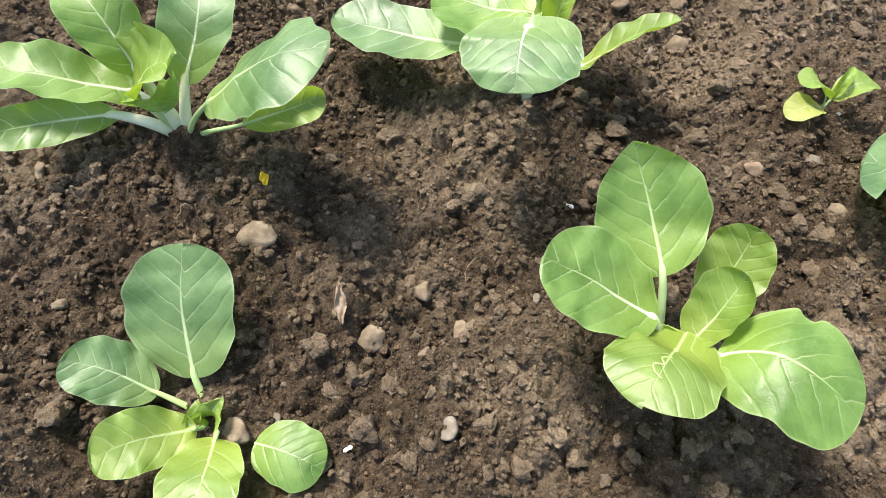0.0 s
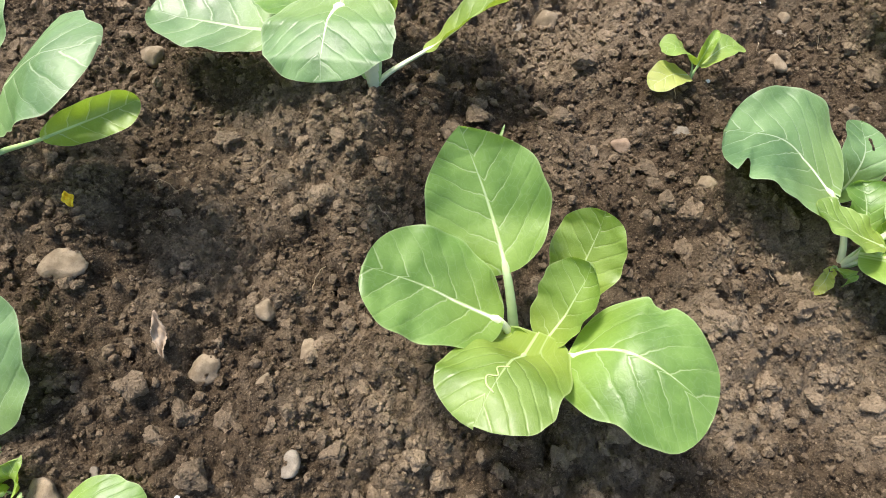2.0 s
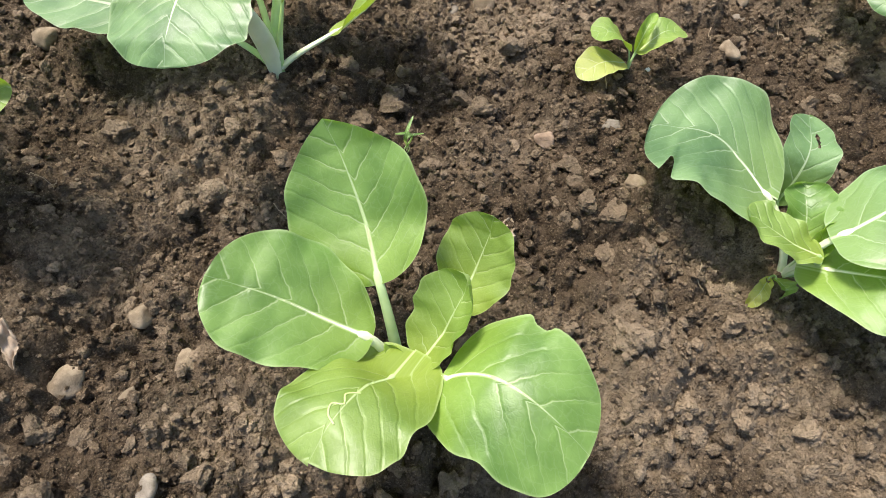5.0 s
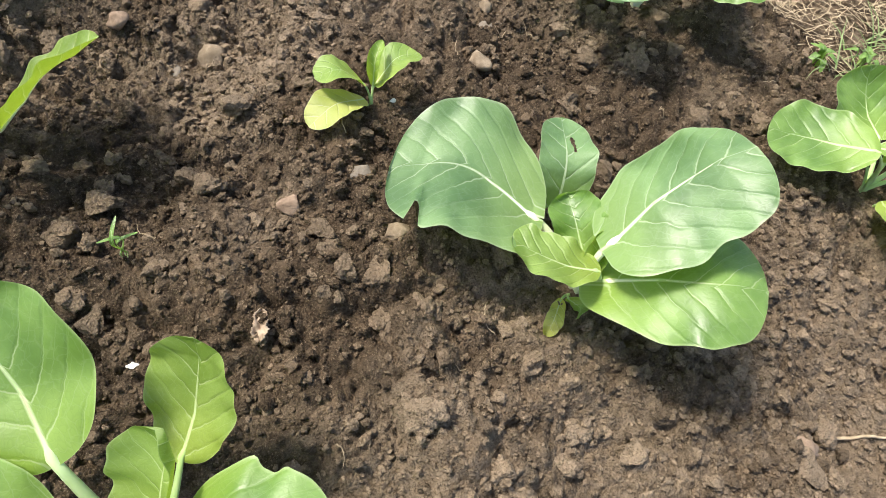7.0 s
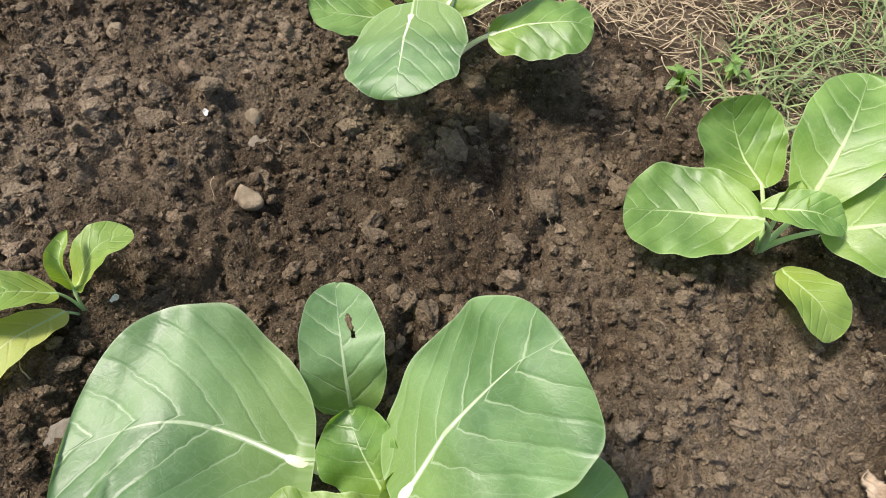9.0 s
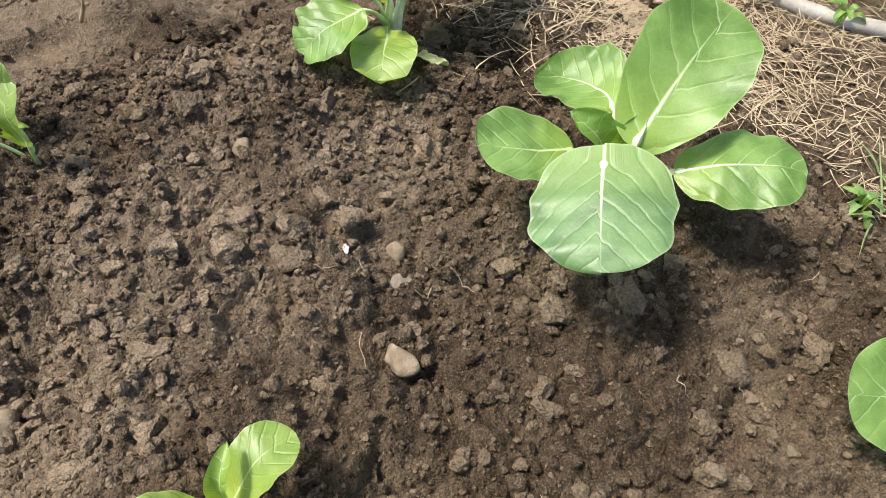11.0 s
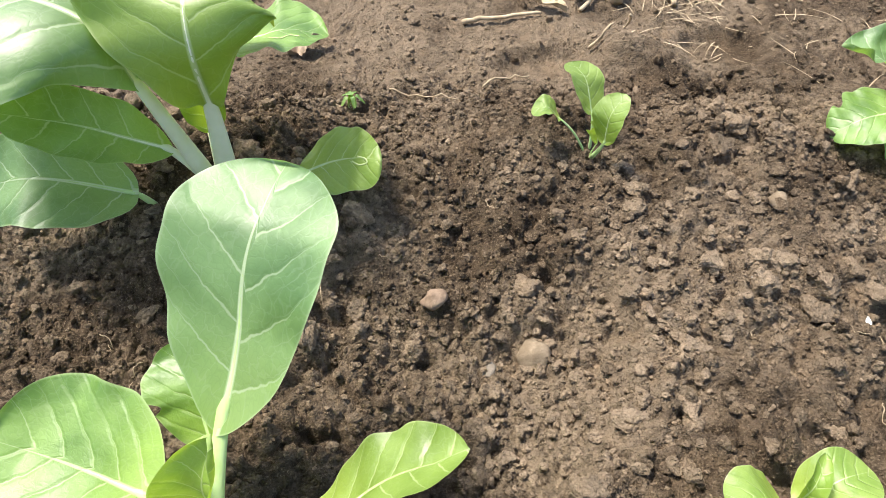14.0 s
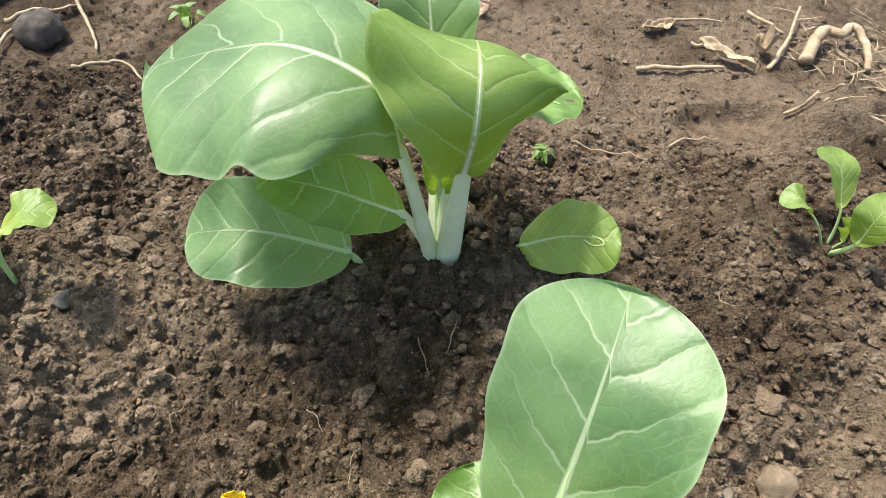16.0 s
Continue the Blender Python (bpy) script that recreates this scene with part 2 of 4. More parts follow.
GRASS = plain_material("grass_green", (0.12, 0.175, 0.055), (0.27, 0.33, 0.145), 60.0, 0.55, 0.2)
HOSE = plain_material("hose_grey_white", (0.33, 0.30, 0.25), (0.45, 0.42, 0.36), 30.0, 0.5, 0.2)


# ---- helpers for building ----
def mesh_ob(name, verts, faces, material, parent=None, label="", smooth=True, uvs=None):
    me = bpy.data.meshes.new(name)
    me.from_pydata([tuple(v) for v in verts], [], faces)
    if uvs is not None:
        layer = me.uv_layers.new(name="UVMap")
        idx = np.empty(len(me.loops), dtype=np.int32)
        me.loops.foreach_get("vertex_index", idx)
        layer.data.foreach_set("uv", np.asarray(uvs, dtype=np.float32)[idx].ravel())
    if smooth:
        me.polygons.foreach_set("use_smooth", [True] * len(me.polygons))
    me.materials.append(material)
    ob = new(name, me)
    if parent is not None:
        ob.parent = parent
    if label:
        tagged(ob, label)
    return ob


def big_mesh(name, verts, tris, material, smooth=False):
    me = bpy.data.meshes.new(name)
    verts, tris = np.asarray(verts, dtype=np.float32), np.asarray(tris, dtype=np.int32)
    k = tris.shape[1]
    me.vertices.add(len(verts))
    me.vertices.foreach_set("co", verts.ravel())
    me.loops.add(tris.size)
    me.loops.foreach_set("vertex_index", tris.ravel())
    me.polygons.add(len(tris))
    me.polygons.foreach_set("loop_start", np.arange(0, tris.size, k, dtype=np.int32))
    me.polygons.foreach_set("use_smooth", np.full(len(tris), smooth))
    me.update(calc_edges=True)
    me.materials.append(material)
    return new(name, me)


def tube(path, radii, sides=8, flat=1.0, up=None):
    """Verts and faces of a tapering tube along points; flat squeezes it across its second axis."""
    pts = [Vector(p) for p in path]
    verts, faces = [], []
    ref = Vector(up) if up is not None else Vector((0.31, 0.17, 0.93))
    for i, p in enumerate(pts):
        t = (pts[min(i + 1, len(pts) - 1)] - pts[max(i - 1, 0)]).normalized()
        s = t.cross(ref)
        s = s.normalized() if s.length > 1e-5 else Vector((1, 0, 0))
        n = s.cross(t)
        for k in range(sides):
            a = 2 * math.pi * k / sides
            verts.append(p + s * math.cos(a) * radii[i] + n * math.sin(a) * radii[i] * flat)
    for i in range(len(pts) - 1):
        for k in range(sides):
            a, b = i * sides + k, i * sides + (k + 1) % sides
            faces.append((a, b, b + sides, a + sides))
    faces.append(tuple(range(sides))[::-1])
    faces.append(tuple(range((len(pts) - 1) * sides, len(pts) * sides)))
    return verts, faces


LATTICES = {}


def lattice(seed, n=64):
    if seed not in LATTICES:
        LATTICES[seed] = np.random.RandomState(seed).rand(n, n)
    return LATTICES[seed]


def vnoise(x, y, seed):
    """Smooth value noise, 0 to 1, one cell a unit."""
    g = lattice(seed)
    n = g.shape[0]
    xi, yi = np.floor(x).astype(int), np.floor(y).astype(int)
    fx, fy = x - xi, y - yi
    fx, fy = fx * fx * fx * (fx * (6 * fx - 15) + 10), fy * fy * fy * (fy * (6 * fy - 15) + 10)
    a, b = g[xi % n, yi % n], g[(xi + 1) % n, yi % n]
    c, d = g[xi % n, (yi + 1) % n], g[(xi + 1) % n, (yi + 1) % n]
    return (a * (1 - fx) + b * fx) * (1 - fy) + (c * (1 - fx) + d * fx) * fy


def lumps(x, y, cell, seed):
    """Rounded lumps of uneven size, one to a cell: 0 between them, up to 1 on top."""
    g1, g2, g3 = lattice(seed), lattice(seed + 1), lattice(seed + 2)
    u, v = x / cell, y / cell
    ui, vi = np.floor(u).astype(int), np.floor(v).astype(int)
    best = np.zeros_like(u)
    for di in (-1, 0, 1):
        for dj in (-1, 0, 1):
            a, b = (ui + di) % 64, (vi + dj) % 64
            r = 0.35 + 0.55 * g3[a, b]
            d2 = ((u - ui - di - 0.15 - 0.7 * g1[a, b]) ** 2 + (v - vi - dj - 0.15 - 0.7 * g2[a, b]) ** 2) / (r * r)
            best = np.maximum(best, np.sqrt(np.maximum(0, 1 - d2)) * r)
    return best


# ---- the ground ----
# mounds of the bed: x, y, height, spread
MOUNDS = [(-0.05, 0.44, 0.030, 0.075), (0.27, 0.53, 0.050, 0.075), (0.59, 0.57, 0.042, 0.10), (0.218, 0.815, 0.066, 0.085),
          (0.52, 0.88, 0.045, 0.10), (0.72, 0.39, 0.022, 0.09), (0.73, 0.80, 0.030, 0.10), (0.90, 0.67, 0.035, 0.09), (0.83, 0.93, 0.025, 0.08),
          (1.04, 0.43, 0.022, 0.09), (0.05, 0.35, 0.018, 0.05), (0.41, 0.28, 0.012, 0.07), (0.50, 0.45, 0.018, 0.08), (-0.10, 0.74, 0.030, 0.10),
          (0.46, 0.69, -0.012, 0.06), (0.60, 0.30, 0.008, 0.07), (0.590, 1.080, 0.034, 0.026), (0.640, 1.072, 0.030, 0.032), (0.555, 1.150, 0.018, 0.04)]
# smooth hollows in the path: x, y, half length, half width
HOLLOWS = [(0.508, 1.092, 0.062, 0.030), (0.735, 1.140, 0.055, 0.042)]


def ramp(v, lo, hi):
    s = np.clip((v - lo) / (hi - lo), 0, 1)
    return s * s * (3 - 2 * s)


def broad(x, y):
    """The bed's shape without clods."""
    h = np.zeros_like(x)
    for mx, my, amp, s in MOUNDS:
        h = h + amp * np.exp(-((x - mx) ** 2 + (y - my) ** 2) / (2 * s * s))
    h = h - 0.022 * (1 - ramp(y, 0.12, 0.30))
    h = h - 0.030 * ramp(y, 0.92, 1.06)
    h = h - 0.040 * ramp(x, 0.78, 1.0) * (1 - ramp(y, 0.24, 0.40))
    h = h - 0.012 * ramp(x, 1.05, 1.15)
    return h


def bed(x, y):
    """1 inside the dug bed, 0 on the trodden path and the grass round it."""
    wob = 0.05 * (vnoise(x * 7, y * 7, 5) - 0.5)
    return (1 - ramp(y + wob, 0.98, 1.08)) * (1 - ramp(x + wob, 1.06, 1.16)) * (0.25 + 0.75 * (1 - ramp(x + wob, 0.86, 1.0) * (1 - ramp(y, 0.18, 0.30))))


def crumbs(x, y):
    wx = x + 0.012 * (vnoise(x * 40, y * 40, 31) - 0.5)
    wy = y + 0.012 * (vnoise(x * 40, y * 40, 32) - 0.5)
    h = 0.028 * (vnoise(wx * 9, wy * 9, 11) - 0.5)
    h += 0.020 * (vnoise(wx * 22, wy * 22, 12) - 0.5)
    patch = ramp(vnoise(x * 13, y * 13, 16), 0.25, 0.6)
    h += 0.015 * (lumps(wx, wy, 0.027, 51) - 0.35) * patch
    h += 0.0105 * (lumps(wx + 0.3 * h, wy, 0.0140, 61) - 0.35) * (0.5 + 0.5 * patch)
    h += 0.0058 * (lumps(wx, wy - 0.3 * h, 0.0082, 71) - 0.35)
    h += 0.0030 * (lumps(wx, wy, 0.0052, 81) - 0.35)
    h += 0.002 * (vnoise(wx * 300, wy * 300, 15) - 0.5)
    return h


def hollow(x, y):
    h = np.zeros_like(x)
    for hx, hy, rx, ry in HOLLOWS:
        h = np.maximum(h, 1 - ramp(((x - hx) / rx) ** 2 + ((y - hy) / ry) ** 2, 0.45, 1.3))
    return h


def ground_z(x, y):
    b, dip = bed(x, y), hollow(x, y)
    away = np.maximum(np.maximum(-0.5 - x, x - 1.6), np.maximum(-0.05 - y, y - 1.6))
    return broad(x, y) + crumbs(x, y) * (0.42 + 0.58 * b) * (1 - 0.85 * dip) * (1 - ramp(away, 0.0, 0.25)) - 0.016 * dip


def gz(x, y):
    return float(ground_z(np.array([float(x)]), np.array([float(y)]))[0])


def axis(lo, hi, step, near_lo, near_hi, far):
    """Fine steps over the bed, coarser ones round it, and a few long ones out to the horizon."""
    inner = np.concatenate([np.arange(near_lo, lo, 0.006), np.arange(lo, hi + step / 2, step), np.arange(hi + 0.005, near_hi, 0.006)])
    out = np.array([0.01, 0.03, 0.07, 0.15, 0.3, 0.6, 1.2, 2.5, 6, 15, 40, far])
    return np.concatenate([near_lo - out[::-1], inner, near_hi + out])


gx, gy = axis(-0.24, 1.10, 0.0024, -0.50, 1.60, 90.0), axis(0.06, 1.10, 0.0024, -0.05, 1.60, 90.0)
GX, GY = np.meshgrid(gx, gy, indexing="xy")
GZ = ground_z(GX, GY)
nx, ny = len(gx), len(gy)
ii = (np.arange(ny - 1)[:, None] * nx + np.arange(nx - 1)[None, :]).ravel()
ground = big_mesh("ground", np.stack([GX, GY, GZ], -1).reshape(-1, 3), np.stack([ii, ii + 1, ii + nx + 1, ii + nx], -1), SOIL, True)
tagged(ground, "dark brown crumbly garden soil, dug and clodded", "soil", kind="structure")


# ---- soil crumbs ----
def ico(subdiv):
    bm = bmesh.new()
    bmesh.ops.create_icosphere(bm, subdivisions=subdiv, radius=1.0)
    v = np.array([x.co[:] for x in bm.verts])
    f = np.array([[y.index for y in x.verts] for x in bm.faces])
    bm.free()
    return v, f


def lump(v, rs, rough=0.16, cuts=6):
    """A broken, lumpy version of sphere points."""
    w = v.copy()
    for _ in range(cuts):
        n = rs.randn(3)
        n /= np.linalg.norm(n)
        cut = rs.uniform(0.45, 0.85)
        w -= np.outer(np.maximum(w @ n - cut, 0), n) * 0.9
    h = np.zeros(len(w))
    for f in (2.0, 3.5, 6.0, 10.0):
        for _ in range(3):
            k = rs.randn(3)
            h += np.sin(v @ (k / np.linalg.norm(k)) * f * 1.6 + rs.uniform(0, 6.28)) / f
    return w * (1 + rough * h[:, None] + rs.uniform(-0.5, 0.5, (len(w), 1)) * rough * 0.6)


def scatter(name, count, lo, hi, subdiv, seed, label, patchy, smooth):
    rs = np.random.RandomState(seed)
    base_v, base_f = ico(subdiv)
    shapes = [lump(base_v, rs, 0.24) for _ in range(24)]
    px, py = rs.uniform(-0.30, 1.24, count * 4), rs.uniform(0.05, 1.34, count * 4)
    dens = ramp(vnoise(px * 11, py * 11, seed + 1), 0.25, 0.70) * patchy + (1 - patchy)
    keep = rs.rand(count * 4) < dens * np.maximum(bed(px, py), 0.35) * (1 - 0.45 * ramp(py, 1.0, 1.1)) * (1 - 0.9 * hollow(px, py))
    px, py = px[keep][:count], py[keep][:count]
    n = len(px)
    size = lo * (hi / lo) ** (rs.rand(n) ** 1.8)
    pz = ground_z(px, py)
    V, F = [], []
    for k, sh in enumerate(shapes):
        sel = np.arange(n)[np.arange(n) % len(shapes) == k]
        m = len(sel)
        ang = rs.uniform(0, 2 * np.pi, m)
        tip = rs.uniform(-0.6, 0.6, m)
        sc = size[sel][:, None, None] * 0.5 * np.stack([rs.uniform(0.8, 1.3, m), rs.uniform(0.75, 1.1, m), rs.uniform(0.6, 0.95, m)], -1)[:, None, :]
        p = sh[None] * sc
        c, s = np.cos(tip)[:, None], np.sin(tip)[:, None]
        p = np.stack([p[..., 0], p[..., 1] * c - p[..., 2] * s, p[..., 1] * s + p[..., 2] * c], -1)
        c, s = np.cos(ang)[:, None], np.sin(ang)[:, None]
        p = np.stack([p[..., 0] * c - p[..., 1] * s, p[..., 0] * s + p[..., 1] * c, p[..., 2]], -1)
        p += np.stack([px[sel], py[sel], pz[sel] + size[sel] * 0.22], -1)[:, None, :]
        V.append(p.reshape(-1, 3))
        F.append((base_f[None] + (np.arange(m) * len(sh))[:, None, None]).reshape(-1, 3) + sum(len(a) for a in V[:-1]))
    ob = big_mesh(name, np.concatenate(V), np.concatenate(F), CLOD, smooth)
    return tagged(ob, label, "soil crumbs", kind="stuff")


scatter("soil_crumbs", 11500, 0.0050, 0.0130, 2, 202, "small crumbs of brown soil on the bed", 0.6, False)
scatter("soil_grains", 40000, 0.0024, 0.0058, 1, 303, "fine grains of brown soil over the bed", 0.45, False)


# ---- leaves and plants ----
def plant(name, root, label, group="", category="leafy vegetable"):
    e = new(name)
    e.location = root
    e.empty_display_size = 0.02
    return tagged(e, label, category, group)


def finish_leaf(owner, spot, NU, NV, n, B, a, holes, mat, name, label, stem, foot, straight, stalk, stalk_mat, rib, trail=()):
    """The blade's mesh from its surface spot(u, v), and the stalk that runs from the plant's foot into the midrib."""
    root = Vector(owner.location)
    verts, uvs, faces, rims, course_at = [], [], [], [], []
    us = [0.5 - 0.5 * math.cos(math.pi * (i / NU)) for i in range(NU + 1)]
    us = [0.6 * u + 0.4 * (i / NU) for i, u in enumerate(us)]
    for u in us:
        for j in range(NV + 1):
            v = -1 + 2 * j / NV
            p, y, along_vein = spot(u, v)
            course_at.append(along_vein)
            verts.append(p - root)
            uvs.append((u, y))
            rims.append(max(abs(v), 0.94 + 0.06 * (u - 0.97) / 0.03 if u > 0.97 else 0))
    for i in range(NU):
        for j in range(NV):
            um_, vm_ = (us[i] + us[i + 1]) / 2, -1 + 2 * (j + 0.5) / NV
            if any(((um_ - hu) / hr) ** 2 + ((vm_ - hv) / (hr * 1.8)) ** 2 < 1 for hu, hv, hr in holes):
                continue
            q = i * (NV + 1) + j
            faces.append((q, q + 1, q + NV + 2, q + NV + 1))
    blade = mesh_ob(name, verts, faces, mat or GREEN, owner, label, True, uvs)
    blade.data.attributes.new("rim", "FLOAT", "POINT").data.foreach_set("value", rims)
    blade.data.attributes.new("course", "FLOAT", "POINT").data.foreach_set("value", course_at)
    if trail:
        knots = [Vector((u, v, 0)) for u, v in trail]
        track = [spline(knots, i / 40) for i in range(41)]
        v3, f3 = tube([spot(p.x, p.y)[0] - root + n * 0.0003 for p in track], [0.0006] * 41, 6, 0.5, n)
        mesh_ob("mined_trail", v3, f3, MINED, blade, "pale winding trail mined in the leaf")
    if stem:
        reach = (B - root - foot).length
        c1 = foot + Vector((0, 0, 0.3 * reach)).lerp((B - root - foot) * 0.3, straight)
        lean = 0.55 * (1 - straight * 0.7)
        c2 = (B - root) - (a * lean + (B - root - foot).normalized() * (1 - lean)) * 0.3 * reach
        path, radii = [], []
        for i in range(11):
            t = i / 10
            path.append(foot * (1 - t) ** 3 + c1 * 3 * t * (1 - t) ** 2 + c2 * 3 * t * t * (1 - t) + (B - root) * t ** 3)
            radii.append(stalk * (1.25 - 0.62 * t))
        for i in range(1, 15):
            u = rib * i / 14
            radii.append(stalk * (0.56 * (1 - i / 14.5) ** 2.5 + 0.035))
            path.append(spot(u, 0)[0] - root - n * radii[-1] * 0.55)
        v2, f2 = tube(path, radii, 10, 0.62, n)
        mesh_ob("stalk", v2, f2, stalk_mat or STALK_GREEN, blade, "white stalk and midrib" if stalk_mat is STALK else "")
    return blade


def spline(values, t):
    """A smooth curve through values set at even steps, t from 0 to 1."""
    k = len(values) - 1
    i = min(int(t * k), k - 1)
    f = t * k - i
    p0, p1, p2, p3 = values[max(i - 1, 0)], values[i], values[i + 1], values[min(i + 2, k)]
    return (p1 * 2 + (p2 - p0) * f + (p0 * 2 - p1 * 5 + p2 * 4 - p3) * f * f + (p1 * 3 - p0 - p2 * 3 + p3) * f ** 3) * 0.5


def arched_leaf(owner, spine, left, right, fall=(0.0, 0.0), roll=(0.0, 0.0), wave=0.003, seed=1, mat=None, stalk=0.006, stalk_mat=None, holes=(), rib=0.6, foot_at=None, straight=0.8, pucker=1.0, label=""):
    """A leaf along a bent midrib: spine points from base to tip, half widths to either side at even steps, the fall of each side's edge and the blade's roll from base to tip (degrees)."""
    rs = np.random.RandomState(seed * 17 + 3)
    pts = [Vector(p) for p in spine]
    length = sum((pts[i + 1] - pts[i]).length for i in range(len(pts) - 1))
    ph = rs.uniform(0, 6.28, 6)
    courses, slant, turn_ = rs.uniform(4.6, 6.2), rs.uniform(0.55, 0.85), rs.uniform(0, 1)
    side0 = (pts[-1] - pts[0]).cross(Vector((0, 0, 1))).normalized()

    def spot(u, v):
        p = spline(pts, u)
        t = (spline(pts, min(1, u + 0.02)) - spline(pts, max(0, u - 0.02))).normalized()
        n = side0.cross(t).normalized()
        s = t.cross(n)
        q = Matrix.Rotation(radians(roll[0] + (roll[1] - roll[0]) * u), 3, t)
        s, n = q @ s, q @ n
        e = abs(v)
        w = max(0.0, spline(left if v < 0 else right, u)) * min(1.0, (max(0.0, 1 - u) * 9) ** 0.5)
        w *= 1 + 0.025 * math.sin(11 * u + ph[0] + (2 if v > 0 else 0)) + 0.015 * math.sin(25 * u + ph[1])
        drop = radians(fall[0] if v < 0 else fall[1]) * e
        x = w * e
        far = x / length
        course = (u - slant * far - 0.7 * far * far) * courses + turn_ + (0.42 if v > 0 else 0.0)
        gap = abs(course % 1.0 - 0.5) * 2
        h = pucker * length * 0.0042 * (min(1.0, gap * 1.7) ** 0.8 - 0.6) * min(1, far * 9) * min(1, 6 * (1 - e) + 0.25)
        h += wave * e * e * (math.sin(13 * u + ph[2] + (1.7 if v > 0 else 0)) + 0.6 * math.sin(26 * u + ph[3]))
        sign = -1 if v < 0 else 1
        return p + s * sign * x * math.cos(drop) + n * (h - x * math.sin(drop)), sign * far, course

    a = (pts[1] - pts[0]).normalized()
    n0 = side0.cross(a)
    foot = Vector((0, 0, -0.012)) if foot_at is None else Vector(foot_at) - Vector(owner.location)
    return finish_leaf(owner, spot, 64, 40, n0, pts[0], a, holes, mat, "leaf", label, True, foot, straight, stalk, stalk_mat, rib)


def leaf(owner, base, tip, left=None, right=None, width=0.05, tilt=0.0, um=0.55, arch=0.012, cup=0.005, mat=None, stalk=0.004, stalk_mat=None,
         blunt=2.9, full=0.44, wave=0.0025, seed=1, bites=(), droop=0.0, holes=(), rib=0.75, root_shift=(0, 0), foot_at=None, point=0.5, lobe=0.05, name="leaf", label="", stem=True, fold=0.0, straight=0.0, pucker=1.0, trail=()):
    """One leaf of a plant: a blade from base to tip, as wide as left to right, and its stalk from the plant's root into the midrib."""
    rs = np.random.RandomState(seed * 17 + 3)
    root = Vector(owner.location)
    B, T = Vector(base), Vector(tip)
    along = T - B
    length = along.length
    a = along.normalized()
    shift = 0.0
    if left is not None:
        L, R = Vector(left), Vector(right)
        mid = (L + R) / 2
        um = min(0.72, max(0.34, (mid - B).dot(a) / length))
        s = (R - L) - a * (R - L).dot(a)
        width = s.length
        s.normalize()
        n = s.cross(a)
        off = mid - (B + a * um * length)
        arch, shift = off.dot(n), off.dot(s)
    else:
        s = a.cross(Vector((0, 0, 1))).normalized()
        n = s.cross(a)
        q = Matrix.Rotation(radians(tilt), 3, a)
        s, n = q @ s, q @ n
    if n.z < 0:
        s, n, arch, shift, cup = -s, -n, -arch, -shift, -cup
        bites = [(bu, -side, depth, half) for bu, side, depth, half in bites]
    NU, NV = (110, 64) if holes else (60, 36) if length > 0.05 else (24, 14)
    courses, slant, turn_ = rs.uniform(4.6, 6.2), rs.uniform(0.55, 0.85), rs.uniform(0, 1)
    k = math.log(0.5) / math.log(um)
    ph = rs.uniform(0, 6.28, 6)

    def spot(u, v):
        if u < um:
            w = max(0.0, math.sin(math.pi / 2 * u / um)) ** full
        else:
            w = max(0.0, 1 - ((u - um) / (1 - um)) ** blunt) ** point
        w *= 1 + 0.03 * math.sin(9 * u + ph[0] + (2 if v > 0 else 0)) + 0.02 * math.sin(21 * u + ph[1] + (1 if v > 0 else 0))
        for bu, side, depth, half in bites:
            if side * v > 0:
                w *= 1 - depth * math.exp(-((u - bu) / half) ** 4)
        g = math.sin(math.pi * max(u, 1e-6) ** k)
        e = abs(v)
        h = arch * g + cup * (e ** 1.6 - 1) * min(1, 3 * u) * min(1, 4 * (1 - u) + 0.2)
        h += wave * 0.7 * e * e * (math.sin(14 * u + ph[2] + (1.7 if v > 0 else 0)) + 0.6 * math.sin(27 * u + ph[3] + (0.7 if v > 0 else 0)))
        h += wave * 0.25 * math.sin(5 * u + ph[4]) * math.cos(3 * v + ph[5])
        x = w * v * width / 2
        far = abs(x) / length
        course = (u - slant * far - 0.7 * far * far) * courses + turn_ + (0.42 if v > 0 else 0.0)
        gap = abs(course % 1.0 - 0.5) * 2
        h += pucker * length * 0.0042 * (min(1.0, gap * 1.7) ** 0.8 - 0.6) * min(1, far * 9) * min(1, 6 * (1 - e) + 0.25)
        ca = math.cos(fold * e)
        p = B + a * (u * length - lobe * length * e * e * max(0, 1 - u / um) ** 1.5) + s * (shift * 0.8 * g + x * ca) + n * (h + abs(x) * math.sin(fold * e))
        p.z -= droop * u ** 3
        return p, x / length, course

    foot = Vector((root_shift[0], root_shift[1], -0.012)) if foot_at is None else Vector(foot_at) - root
    return finish_leaf(owner, spot, NU, NV, n, B, a, holes, mat, name, label, stem, foot, straight, stalk, stalk_mat, rib, trail)


GROUP = "young leafy vegetables planted in the bed"

# the small plant with rounded blue-green leaves
A = plant("bok_choy", (0.058, 0.168, -0.022), "young bok choy with pale blue-green rounded leaves in dark soil", GROUP)
leaf(A, (0.036, 0.197, 0.012), (0.016, 0.280, 0.075), (-0.024, 0.232, 0.05), (0.065, 0.240, 0.05), mat=BLUE, stalk=0.0042, cup=0.006, seed=1, blunt=2.6)
leaf(A, (0.006, 0.180, 0.000), (-0.060, 0.185, 0.03), (-0.018, 0.161, 0.015), (-0.034, 0.213, 0.03), mat=BLUE, stalk=0.003, seed=2)
leaf(A, (0.046, 0.155, 0.000), (-0.013, 0.118, 0.02), (0.021, 0.113, 0.02), (0.007, 0.160, 0.03), mat=YOUNG, stalk=0.003, wave=0.004, seed=3)
